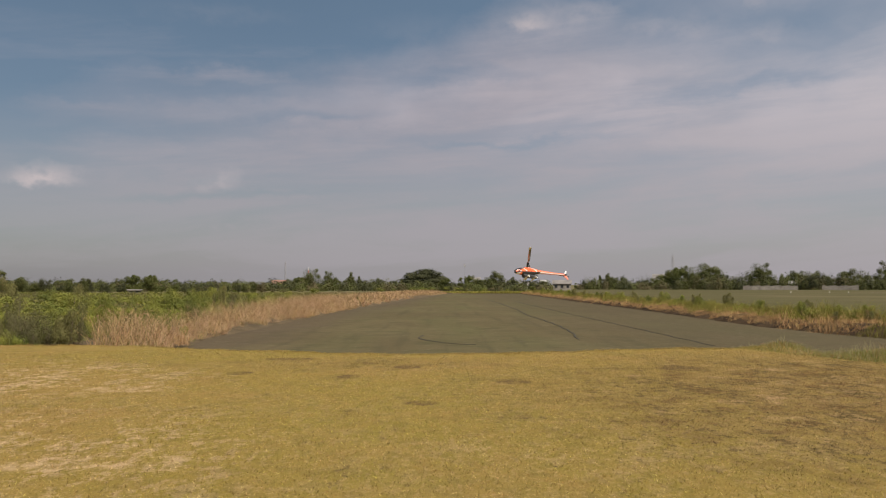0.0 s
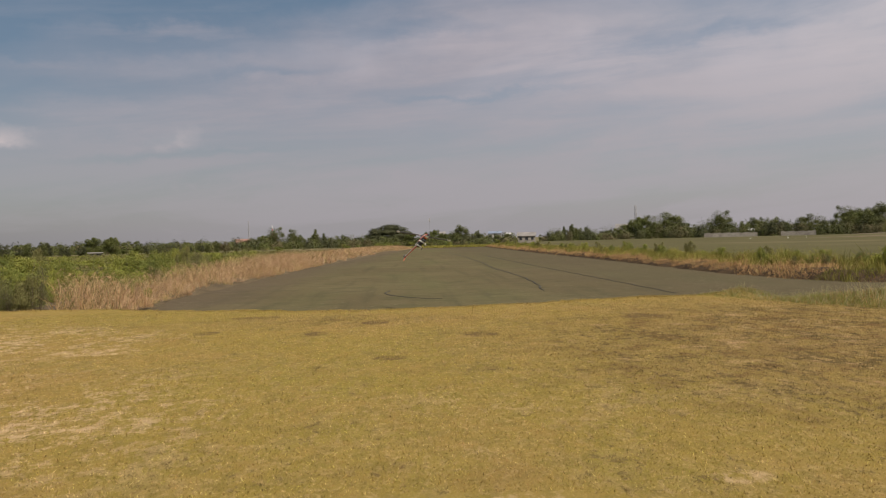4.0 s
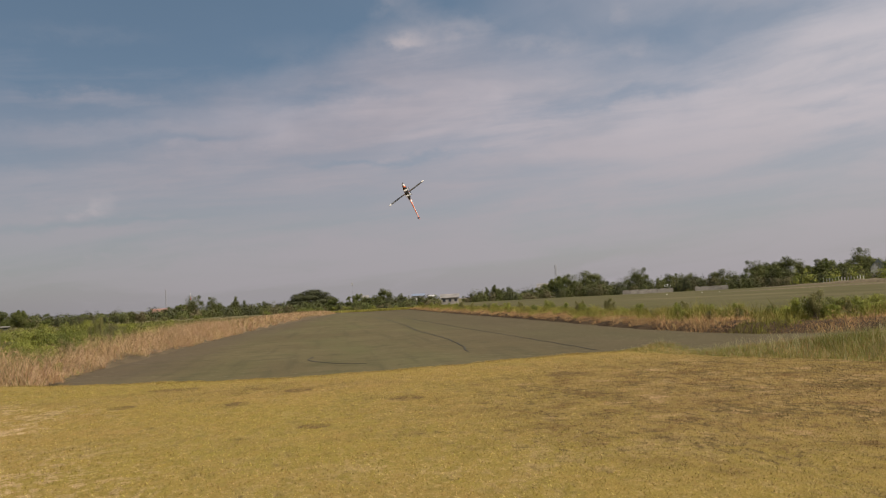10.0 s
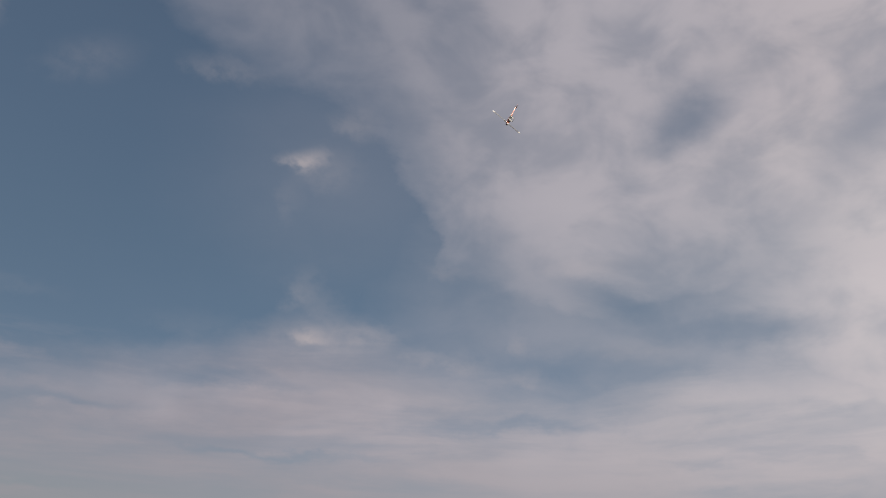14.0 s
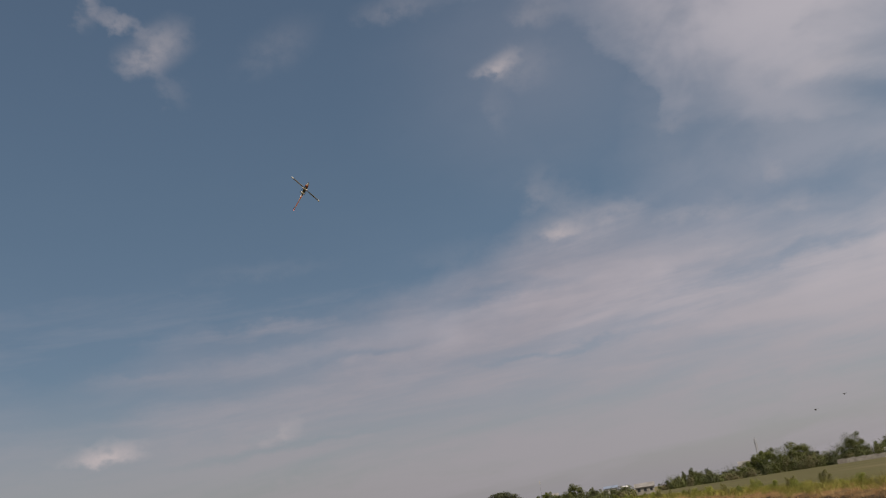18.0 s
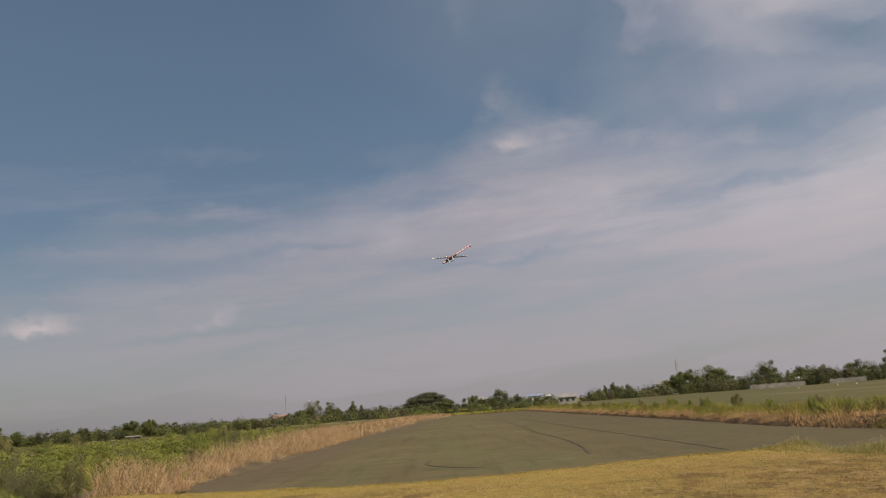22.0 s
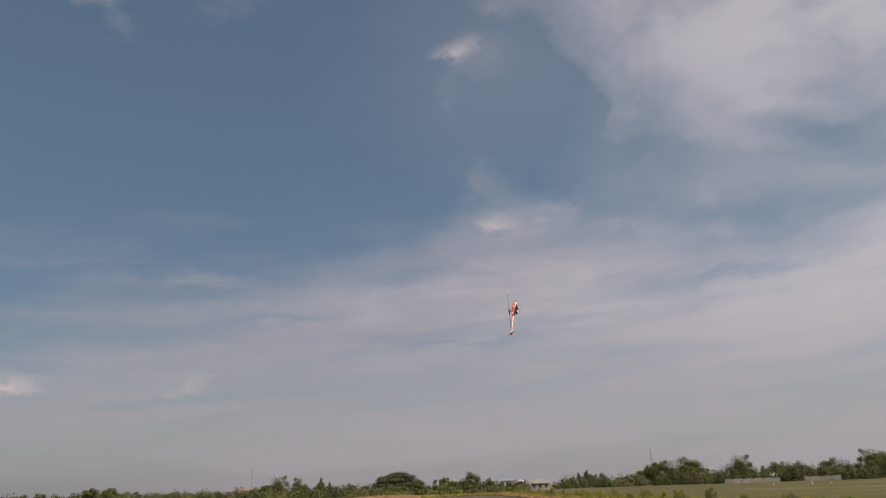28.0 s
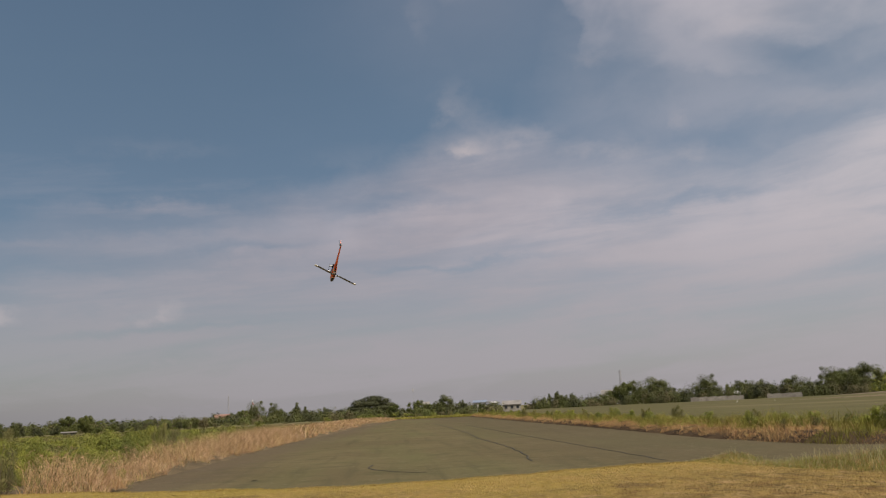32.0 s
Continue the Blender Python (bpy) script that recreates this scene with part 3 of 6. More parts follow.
def boom_paint():
    """Tail boom paint: orange, with a white line along each lower flank."""
    m = material("boom_paint", (0.88, 0.17, 0.07), (0.92, 0.21, 0.09), 6.0, 0.25, spec=0.6)
    t = m.node_tree
    q = Graph(t)
    b = t.nodes["Principled BSDF"]
    c = b.inputs["Base Color"].links[0].from_socket
    up = q.split(q.node("ShaderNodeTexCoord").outputs["Normal"])[2]
    line = q.math("MULTIPLY", q.math("GREATER_THAN", up, -0.85), q.math("LESS_THAN", up, -0.35))
    q.put(b.inputs["Base Color"], q.mix(line, c, (0.82, 0.81, 0.78)))
    return m


M_BLADE = tipped()
M_BOOM = boom_paint()
M_LIVERY = livery()


# ---- small helpers ----
def part(name, bm, mat, parent=None, label="", smooth=False):
    """Links a bmesh as one mesh object, under a thing or a part if one is given."""
    me = bpy.data.meshes.new(name)
    bm.to_mesh(me)
    bm.free()
    if smooth:
        for p in me.polygons:
            p.use_smooth = True
    me.materials.append(mat)
    ob = new(name, me)
    if parent:
        ob.parent = parent
    if label:
        ob["label"] = label
    return ob


def sheet(name, verts, faces, mat, parent=None, smooth=False):
    """Links plain vertex and face arrays as one mesh object."""
    me = bpy.data.meshes.new(name)
    me.from_pydata([tuple(v) for v in verts], [], faces)
    if smooth:
        for p in me.polygons:
            p.use_smooth = True
    me.materials.append(mat)
    me.update()
    ob = new(name, me)
    if parent:
        ob.parent = parent
    return ob


def quick(name, verts, faces_flat, sizes, mat, parent=None):
    """The same for very large numpy arrays."""
    me = bpy.data.meshes.new(name)
    me.vertices.add(len(verts))
    me.vertices.foreach_set("co", np.asarray(verts, dtype=np.float32).ravel())
    me.loops.add(len(faces_flat))
    me.loops.foreach_set("vertex_index", np.asarray(faces_flat, dtype=np.int32))
    starts = np.concatenate(([0], np.cumsum(sizes)[:-1])).astype(np.int32)
    me.polygons.add(len(sizes))
    me.polygons.foreach_set("loop_start", starts)
    me.polygons.foreach_set("loop_total", np.asarray(sizes, dtype=np.int32))
    me.update(calc_edges=True)
    me.validate()
    me.materials.append(mat)
    ob = new(name, me)
    if parent:
        ob.parent = parent
    return ob


def step(v, lo, hi):
    x = np.clip((v - lo) / (hi - lo), 0, 1)
    return x * x * (3 - 2 * x)


RNG = np.random.default_rng(11)
FIELD = -0.55      # level of the paddies below the mown grass
LAWN_X = [-60, -13, -10.4, -8.6, -7.1, -5.3, -3.8, -2.3, -0.9, 0.4, 1.8, 3.2, 4.7, 6.4, 8.4, 12, 20, 60]
LAWN_Y = [24.5, 23.8, 23.2, 22.9, 22.5, 21.6, 20.9, 20.3, 20.0, 20.2, 20.6, 21.1, 21.5, 21.8, 22.3, 23.9, 26.5, 36.0]
LEFT_Y = [25, 30, 34, 40, 47, 62, 94, 150, 204]
LEFT_X = [-8.5, -9.0, -9.5, -9.6, -9.3, -8.5, -7.2, -3.8, 1.1]
RIGHT_Y = [25, 31, 34, 41, 71, 110, 202]
RIGHT_X = [24, 22.5, 18, 17.0, 17.4, 17.6, 18.9]


def wobble(x, y, s, seed):
    """A smooth random field in about -1..1 built from a few sines."""
    r = np.random.default_rng(seed)
    out = 0
    for k in range(6):
        a, p = r.uniform(0, 2 * np.pi), r.uniform(0, 2 * np.pi)
        fr = s * (1 + 0.55 * k)
        out = out + np.sin(fr * (x * np.cos(a) + y * np.sin(a)) + p) / (1 + 0.4 * k)
    return out / 3


def lawn_edge(x):
    return np.interp(x, LAWN_X, LAWN_Y) + 0.1 * np.sin(1.3 * x) + 0.1 * np.sin(3.1 * x + 1) + 0.05 * np.sin(7.3 * x)


def tall_line(x):
    """Where the unmown grass begins: y along the line from the lawn's far rim towards the right."""
    return np.interp(x, [7.0, 8.0, 9.5, 11.4, 13.5, 17.0], [22.5, 20.9, 17.4, 14.0, 10.0, 3.0])


def bank_top(x, y):
    """How high the unmown grass stands in all, by the way it lies from the middle of the lawn."""
    return np.interp(np.degrees(np.arctan2(x, np.maximum(y, 0.1))), [18, 20, 22, 27, 33, 38, 44, 52], [0.05, 0.13, 0.24, 0.46, 0.62, 0.82, 1.05, 1.2])


def lawn_height(x, y):
    z = 0.03 * wobble(x, y, 0.5, 5)
    r = np.hypot(x, y)
    z = z + 0.45 * bank_top(x, y) * step(y - tall_line(x), 0.8, 4.0) * (x > 6)
    drop = np.maximum(step(y - lawn_edge(x), 0.0, 2.4), step(r, 20.5, 27.0) * (x > 9))
    return z * (1 - drop) - 0.66 * drop


def grid(name, x0, x1, y0, y1, d, height, mat):
    xs, ys = np.arange(x0, x1 + d / 2, d), np.arange(y0, y1 + d / 2, d)
    X, Y = np.meshgrid(xs, ys)
    V = np.stack([X, Y, height(X, Y)], -1).reshape(-1, 3)
    n = len(xs)
    i = (np.arange(len(ys) - 1)[:, None] * n + np.arange(n - 1)).ravel()
    F = np.stack([i, i + 1, i + n + 1, i + n], 1)
    ob = quick(name, V, F.ravel(), np.full(len(F), 4), mat)
    for p in ob.data.polygons:
        p.use_smooth = True
    return ob


# ---- ground ----
R_FAR = 4000
ring = [(R_FAR * math.cos(k * math.pi / 24), R_FAR * math.sin(k * math.pi / 24), -0.62) for k in range(48)]
tagged(sheet("ground", ring, [tuple(range(48))], M_EARTH), "flat rough green-brown farmland reaching the horizon", "ground", kind="structure")
tagged(grid("lawn", -48, 48, -30, 38.5, 0.4, lawn_height, M_LAWN), "mown yellow-green grass with dry bare patches", "lawn", kind="structure")

ys = np.linspace(24.5, 203, 90)
V, Fc = [], []
for y in ys:
    for x in np.linspace(np.interp(y, LEFT_Y, LEFT_X), np.interp(y, RIGHT_Y, RIGHT_X), 9):
        V.append((x, y, FIELD))
for r in range(len(ys) - 1):
    for c in range(8):
        k = r * 9 + c
        Fc.append((k, k + 1, k + 10, k + 9))
tagged(sheet("paddy", V, Fc, M_PADDY), "flat drained paddy field of grey-green mud and seedlings", "field", kind="structure")
V = [(21, 33, FIELD - 0.02), (21, 400, FIELD - 0.02), (150, 395, FIELD - 0.02), (300, 380, FIELD - 0.02), (420, 330, FIELD - 0.02), (330, 150, FIELD - 0.02), (60, 36, FIELD - 0.02)]
tagged(sheet("paddy_beyond_bund", V, [tuple(range(len(V)))][::-1], M_PADDY_GREEN), "second flat olive-green paddy field beyond the grassy bund", "field", kind="structure")


def ribbon(name, line, half, height, mat, base=FIELD - 0.05, seg=1.0, seed=1, rough=0.15, power=2.6, fade=0.0):
    """A low earth bank with a rounded, uneven section along a line of (x, y)."""
    P = np.array(line, float)
    L = np.concatenate(([0], np.cumsum(np.hypot(*np.diff(P, axis=0).T))))
    s = np.arange(0, L[-1], seg)
    X, Y = np.interp(s, L, P[:, 0]), np.interp(s, L, P[:, 1])
    tx, ty = np.gradient(X), np.gradient(Y)
    n = np.hypot(tx, ty)
    nx, ny = -ty / n, tx / n
    ends = np.clip(np.minimum(s, L[-1] - s) / fade, 0.05, 1) if fade else 1.0
    rows = []
    for u in np.linspace(-1, 1, 11):
        w = 1 + rough * wobble(X, Y, 0.8, seed)
        px, py = X + nx * u * half * w, Y + ny * u * half * w
        pz = base + ends * height * (1 - abs(u) ** power) * (1 + rough * wobble(px, py, 1.1, seed + 3))
        rows.append(np.stack([px, py, pz], -1))
    V = np.stack(rows, 1).reshape(-1, 3)
    i = (np.arange(len(s) - 1)[:, None] * 11 + np.arange(10)).ravel()
    F = np.stack([i, i + 1, i + 12, i + 11], 1)
    ob = quick(name, V, F.ravel(), np.full(len(F), 4), mat)
    for p in ob.data.polygons:
        p.use_smooth = True
    return ob


BUND = [(30, 34.6), (24, 34.8), (20.4, 37.5), (19.6, 45), (20.0, 71), (20.2, 110), (21.4, 206)]
tagged(ribbon("bund", BUND, 3.2, 0.5, M_BUND, seg=0.5, rough=0.1, power=4.5), "low brown earth bund between two paddy fields", "bund", kind="structure")
tagged(ribbon("bund_far", [(18, 207), (-2, 205), (-30, 203)], 3.0, 0.4, M_MARGIN), "low earth bund at the field's far end", "bund", kind="structure")
tagged(ribbon("bund_right", [(28, 35), (65, 89), (120, 134), (200, 200)], 0.9, 0.3, M_BANK), "thin dark bund across the paddy field", "bund", kind="structure")
tagged(ribbon("bund_across", [(96, 213), (130, 225), (190, 252), (290, 300)], 0.9, 0.3, M_BANK, fade=30.0), "thin dark bund across the far part of the paddy field", "bund", kind="structure")
LEFT_BANK = [(-12.0, 24.5), (-10.9, 52), (-10.1, 78), (-6.2, 138), (-1.4, 203)]
tagged(ribbon("left_bank", LEFT_BANK, 2.2, 0.4, M_MARGIN), "low bank of dry soil under reeds", "bank", kind="structure")


def rut(line, width, seed):
    """A wheel rut: a shallow dark groove with a raised lip, following a line on the mud."""
    P = np.array(line, float)
    L = np.concatenate(([0], np.cumsum(np.hypot(*np.diff(P, axis=0).T))))
    s = np.linspace(0, L[-1], max(12, int(L[-1] * 2)))
    X, Y = np.interp(s, L, P[:, 0]) + 0.05 * np.sin(s * 1.7 + seed), np.interp(s, L, P[:, 1])
    tx, ty = np.gradient(X), np.gradient(Y)
    n = np.hypot(tx, ty)
    nx, ny = -ty / n, tx / n
    wv = width * (1 + 0.35 * np.sin(s * 2.3 + seed) * np.sin(s * 0.7))
    rows = [np.stack([X + nx * u * wv, Y + ny * u * wv, np.full_like(X, FIELD + h)], -1) for u, h in ((-0.6, 0.004), (-0.4, 0.02), (0, 0.008), (0.4, 0.02), (0.6, 0.004))]
    V = np.stack(rows, 1).reshape(-1, 3)
    i = (np.arange(len(s) - 1)[:, None] * 5 + np.arange(4)).ravel()
    F = np.stack([i, i + 1, i + 6, i + 5], 1)
    return tagged(quick("wheel_rut", V, F.ravel(), np.full(len(F), 4), M_RUT), "dark curved wheel rut pressed into the mud", "rut", kind="structure")


rut([(-0.9, 37.0), (-1.0, 35.3), (-0.7, 33.6), (0.0, 32.2), (0.7, 31.4), (1.2, 31.1)], 0.065, 1)
rut([(5.4, 34.2), (5.9, 39), (6.2, 46), (6.15, 54), (6.0, 60), (6.5, 75), (6.6, 99), (6.2, 130)], 0.08, 2)
rut([(9.7, 30.6), (9.6, 47), (9.45, 60), (9.4, 73), (9.3, 110)], 0.055, 3)


# ---- plants ----
def blades(name, P, H, W, mat, lean=0.35, parent=None):
    """Many separate upright blades: five points each, bent away by their lean."""
    n = len(P)
    a, b = RNG.uniform(0, 2 * np.pi, n), RNG.uniform(0, 2 * np.pi, n)
    side = np.stack([np.cos(a), np.sin(a), np.zeros(n)], -1) * (W / 2)[:, None]
    out = np.stack([np.cos(b), np.sin(b), np.zeros(n)], -1) * (np.minimum(H, 0.8) * lean * RNG.uniform(0.2, 1.3, n))[:, None]
    up = np.zeros((n, 3))
    up[:, 2] = H
    mid = P + up * 0.6 + out * 0.35
    V = np.stack([P - side, P + side, mid - side * 0.8, mid + side * 0.8, P + up + out], 1).reshape(-1, 3)
    k = np.arange(n)[:, None] * 5
    F = np.concatenate([k, k + 1, k + 3, k + 2, k + 2, k + 3, k + 4], 1)
    return quick(name, V, F.ravel(), np.tile([4, 3], n), mat, parent)


def leaf_cloud(name, C, S, mat, parent=None, N=None, slim=0.62, loose=0.28):
    """Many small four-sided leaves, turned at random or mostly outwards along N."""
    n = len(C)
    face = RNG.normal(size=(n, 3))
    if N is not None:
        face = N + loose * face
    u = np.cross(face, RNG.normal(size=(n, 3)))
    u /= np.linalg.norm(u, axis=1)[:, None]
    v = np.cross(face, u)
    v /= np.linalg.norm(v, axis=1)[:, None]
    u, v = u * S[:, None], v * (S * slim)[:, None]
    V = np.stack([C - u, C - v * 0.9, C + u, C + v], 1).reshape(-1, 3)
    F = np.arange(4 * n)
    return quick(name, V, F, np.full(n, 4), mat, parent)


def lobes_in(shape, count, seed):
    """Centres and radii of the leaf masses of a crown, inside a unit dome, column or heap."""
    r = np.random.default_rng(seed)
    out = []
    while len(out) < count:
        p = r.uniform(-1, 1, 3)
        if shape == "dome":
            ok = p[2] > -0.12 and p[0] ** 2 + p[1] ** 2 + max(p[2], 0) ** 2 < 1 and np.linalg.norm(p) > 0.55
        elif shape == "tall":
            ok = p[0] ** 2 + p[1] ** 2 < (0.8 - 0.35 * p[2]) ** 2 * 0.6
        else:
            p[2] = r.uniform(-1.1, 1.0)
            ok = p[0] ** 2 + p[1] ** 2 < 1 - 0.55 * max(p[2], 0) ** 2
        if ok:
            out.append((*p, r.uniform(0.16, 0.44)))
    return np.array(out)


def limb(bm, a, b, ra, rb, sides=7):
    """A tapered round limb from a to b, as points of a bmesh."""
    a, b = Vector(a), Vector(b)
    d = (b - a).normalized()
    x = d.orthogonal().normalized()
    y = d.cross(x)
    rows = []
    for p, r in ((a, ra), ((a + b) / 2 + x * ra * 0.3, (ra + rb) / 2), (b, rb)):
        rows.append([bm.verts.new(p + (x * math.cos(q) + y * math.sin(q)) * r) for q in (2 * math.pi * k / sides for k in range(sides))])
    for lo, hi in zip(rows, rows[1:]):
        for k in range(sides):
            bm.faces.new((lo[k], lo[(k + 1) % sides], hi[(k + 1) % sides], hi[k]))
    bm.faces.new(rows[0][::-1])
    bm.faces.new(rows[-1])


def make_tree(kind, height, width, mat, seed, leaves=1500, leaf=0.34, name="tree", foot=0.28, depth=1.0):
    """A tree: tapered trunk with limbs, and a crown of many small leaves in uneven masses."""
    r = np.random.default_rng(seed)
    tree = new(name)
    bm = bmesh.new()
    base = height * foot
    tr = max(0.05, height * 0.022)
    top = (r.uniform(-0.1, 0.1) * width, r.uniform(-0.1, 0.1) * width, base + (height - base) * 0.35)
    limb(bm, (0, 0, -0.15), top, tr * 1.4, tr * 0.8)
    L = lobes_in(kind, 120 if kind == "dome" else 34, seed)
    if kind == "dome":
        L[:, 3] = 0.24 + 0.3 * (L[:, 3] - 0.16)
    ch = (height - base * 0.75) / 2
    cz = base * 0.75 + ch
    if kind == "dome":
        scale = np.array([width / 2 * 0.8, width / 2 * 0.8 * depth, (height - base) * 0.82])
        centre = np.array([0, 0, base + (height - base) * 0.12])
    else:
        scale = np.array([width / 2 * 0.75, width / 2 * 0.75 * depth, ch * 0.75])
        centre = np.array([0, 0, cz])
    C = L[:, :3] * scale + centre
    for c in C[:6]:
        limb(bm, Vector(top) * 0.85, c, tr * 0.6, tr * 0.15, 5)
    trunk = part("trunk", bm, M_BARK, tree, smooth=True)
    per = leaves // len(C)
    pts, size, outward = [], [], []
    for c, rad in zip(C, L[:, 3]):
        d = r.normal(size=(per, 3))
        d /= np.linalg.norm(d, axis=1)[:, None]
        q = (r.uniform(0.4, 1.05, per)[:, None]) ** 0.7
        q = np.where(r.uniform(0, 1, (per, 1)) < 0.06, q * 1.15, q)
        rr = rad * np.array([width * 0.5, width * 0.5 * depth, min(width, height) * 0.45])
        pts.append(c + d * q * rr)
        outward.append(d)
        size.append(r.uniform(0.55, 1.25, per) * leaf)
    pts = np.concatenate(pts)
    pts[:, 2] *= height / (np.percentile(pts[:, 2], 99.8) + leaf * 0.5)
    pts[:, 2] = np.maximum(pts[:, 2], 0.15)
    leaf_cloud("crown", pts, np.concatenate(size), mat, tree, np.concatenate(outward), loose=0.2)
    return tree


def make_bush(height, width, mat, seed, leaves=420, leaf=0.09, name="bush"):
    """A shrub: thin stems and a ragged mass of small leaves."""
    r = np.random.default_rng(seed)
    bush = new(name)
    bm = bmesh.new()
    tips = []
    for k in range(7):
        a = r.uniform(0, 2 * np.pi)
        tip = (math.cos(a) * width * r.uniform(0.1, 0.38), math.sin(a) * width * r.uniform(0.1, 0.38), height * r.uniform(0.55, 1.0))
        limb(bm, (tip[0] * 0.12, tip[1] * 0.12, -0.05), tip, 0.02 + height * 0.008, 0.006, 5)
        tips.append(tip)
    part("stem", bm, M_BARK, bush)
    T = np.array(tips)
    lobes = np.concatenate([T * 0.92, T[:5] * 0.55, r.normal(size=(5, 3)) * np.array([width * 0.22, width * 0.22, 0]) + np.array([0, 0, height * 0.45])])
    k = r.integers(0, len(lobes), leaves)
    d = r.normal(size=(leaves, 3))
    d /= np.linalg.norm(d, axis=1)[:, None]
    rad = r.uniform(0.13, 0.24, len(lobes))[k][:, None] * np.array([width, width, min(width, height) * 1.1])
    loose = np.where(r.uniform(0, 1, (leaves, 1)) < 0.1, r.uniform(1.0, 1.5, (leaves, 1)), r.uniform(0.6, 1.0, (leaves, 1)))
    p = lobes[k] + d * rad * loose
    p[:, 2] = np.abs(p[:, 2]) * height / max(height, np.percentile(p[:, 2], 99)) + 0.02
    leaf_cloud("foliage", p, r.uniform(0.6, 1.3, leaves) * leaf, mat, bush, d, loose=0.18)
    return bush


def at_scale(x, y, z, turn, s, sz=None):
    return Matrix.LocRotScale((x, y, z), Euler((0, 0, turn)), (s, s, sz or s))


def polar(az_deg, dist):
    return dist * math.sin(radians(az_deg)), dist * math.cos(radians(az_deg))


# far trees: a stock of ten shapes, each about eight metres high
T_SPECS = [
    ("round", 8.0, 8.5, M_LEAF, "rounded green broad-leaved tree in a far row", 0.03),
    ("tall", 8.6, 6.0, M_LEAF_LIGHT, "light green bushy tree in a far row", 0.03),
    ("round", 7.0, 7.5, M_LEAF_DARK, "dense dark green tree in a far row", 0.03),
    ("dome", 8.0, 14.0, M_LEAF_DARK, "dome-shaped dark rain tree standing alone", 0.06),
    ("tall", 9.5, 5.0, M_LEAF, "tall ragged green tree in a far row", 0.06),
    ("round", 5.5, 7.0, M_LEAF_LIGHT, "low spreading light green tree", 0.02),
    ("round", 9.0, 10.5, M_LEAF, "large full green tree in a far row", 0.03),
    ("tall", 7.5, 7.0, M_LEAF_DARK, "ragged dark green tree in a far row", 0.03),
    ("round", 6.0, 6.5, M_LEAF, "small uneven green tree in a far row", 0.02),
    ("round", 7.5, 7.5, M_LEAF_BROWN, "dry brownish tree in a far row", 0.04),
]
trees = []
for k, (shape, h, w, m, words, foot) in enumerate(T_SPECS):
    t = make_tree(shape, h, w, m, 100 + k, 36000 if shape == "dome" else 12500 if w > 8 else 10500, 0.18 if shape == "dome" else 0.125, foot=foot)
    tagged(t, words, "tree")
    trees.append(t)
TREE_H = [s[1] for s in T_SPECS]
TREE_W = [s[2] for s in T_SPECS]
placed = [False] * len(trees)


def stand(k, az_deg, dist, top_el, wide=1.0, base=-0.6):
    """A tree whose top stands top_el degrees above the horizon as seen from the eye."""
    x, y = polar(az_deg, dist)
    h = 1.65 + dist * math.tan(radians(top_el)) - base
    sz = h / TREE_H[k]
    m = at_scale(x, y, base, TREE_RNG.uniform(0, 6.28), sz * wide, sz)
    if placed[k]:
        tagged(copy_thing(trees[k], m), group="far trees")
    else:
        trees[k].matrix_basis = m
        tagged(trees[k], group="far trees")
        placed[k] = True


# trees that can be told apart along the skyline: azimuth, degrees above the horizon, width in degrees, kind
TREE_RNG = np.random.default_rng(23)
SKYLINE = [
    (-26.9, 0.73, 1.5, 1), (-26.0, 0.34, 1.5, 8), (-24.6, 0.38, 1.5, 2), (-23.3, 0.56, 1.5, 8), (-22.2, 0.4, 1.4, 7), (-21.1, 0.45, 1.5, 2), (-19.5, 0.6, 2.0, 5), (-17.9, 0.6, 1.4, 1), (-16.5, 0.28, 1.2, 2), (-15.4, 0.37, 1.1, 2), (-13.9, 0.34, 1.3, 2), (-12.8, 0.32, 1.1, 8), (-11.7, 0.15, 1.2, 9),
    (-8.15, 0.89, 2.0, 6), (-6.9, 0.45, 1.0, 1), (-5.9, 0.7, 1.0, 4), (-5.0, 0.3, 1.0, 8), (-3.9, 0.7, 1.6, 2), (-2.9, 0.41, 1.0, 7), (0.1, 0.34, 0.9, 5), (1.5, 0.77, 1.1, 1), (2.5, 0.6, 1.1, 8), (3.6, 0.72, 1.2, 0), (4.6, 0.78, 1.3, 2),
    (9.1, 0.33, 0.8, 1), (10.0, 0.77, 1.2, 7), (10.7, 0.93, 0.9, 4), (11.65, 0.5, 1.1, 0), (12.45, 0.32, 1.1, 2), (13.25, 0.46, 1.0, 8), (14.1, 0.6, 1.0, 1), (14.7, 0.65, 1.0, 0), (15.35, 1.0, 1.5, 5), (16.1, 1.13, 1.3, 6), (17.3, 1.24, 1.6, 0), (18.2, 1.25, 1.3, 2), (19.2, 0.5, 0.9, 9), (19.9, 0.8, 1.2, 7), (20.55, 1.28, 1.4, 6), (21.6, 0.97, 1.4, 9), (22.5, 0.73, 1.0, 0), (23.0, 1.07, 1.2, 7), (23.8, 1.22, 1.3, 2), (24.95, 0.73, 1.2, 9), (25.6, 0.85, 1.1, 0), (26.2, 0.7, 1.0, 2), (26.7, 1.05, 1.3, 2),
    (27.6, 1.35, 1.4, 6), (28.8, 1.5, 1.3, 7), (29.8, 1.4, 1.5, 0), (30.7, 1.1, 1.3, 2), (31.4, 1.46, 0.9, 4), (32.1, 1.49, 1.0, 7), (32.95, 1.23, 1.0, 8), (33.9, 1.74, 1.5, 6), (34.8, 1.41, 0.9, 2), (35.5, 1.3, 0.9, 0), (36.8, 1.77, 0.8, 4), (37.4, 1.43, 1.0, 9), (41.5, 1.5, 1.5, 0), (43.0, 1.6, 1.6, 6), (45.0, 1.4, 1.6, 2), (47.0, 1.3, 1.8, 0),
]
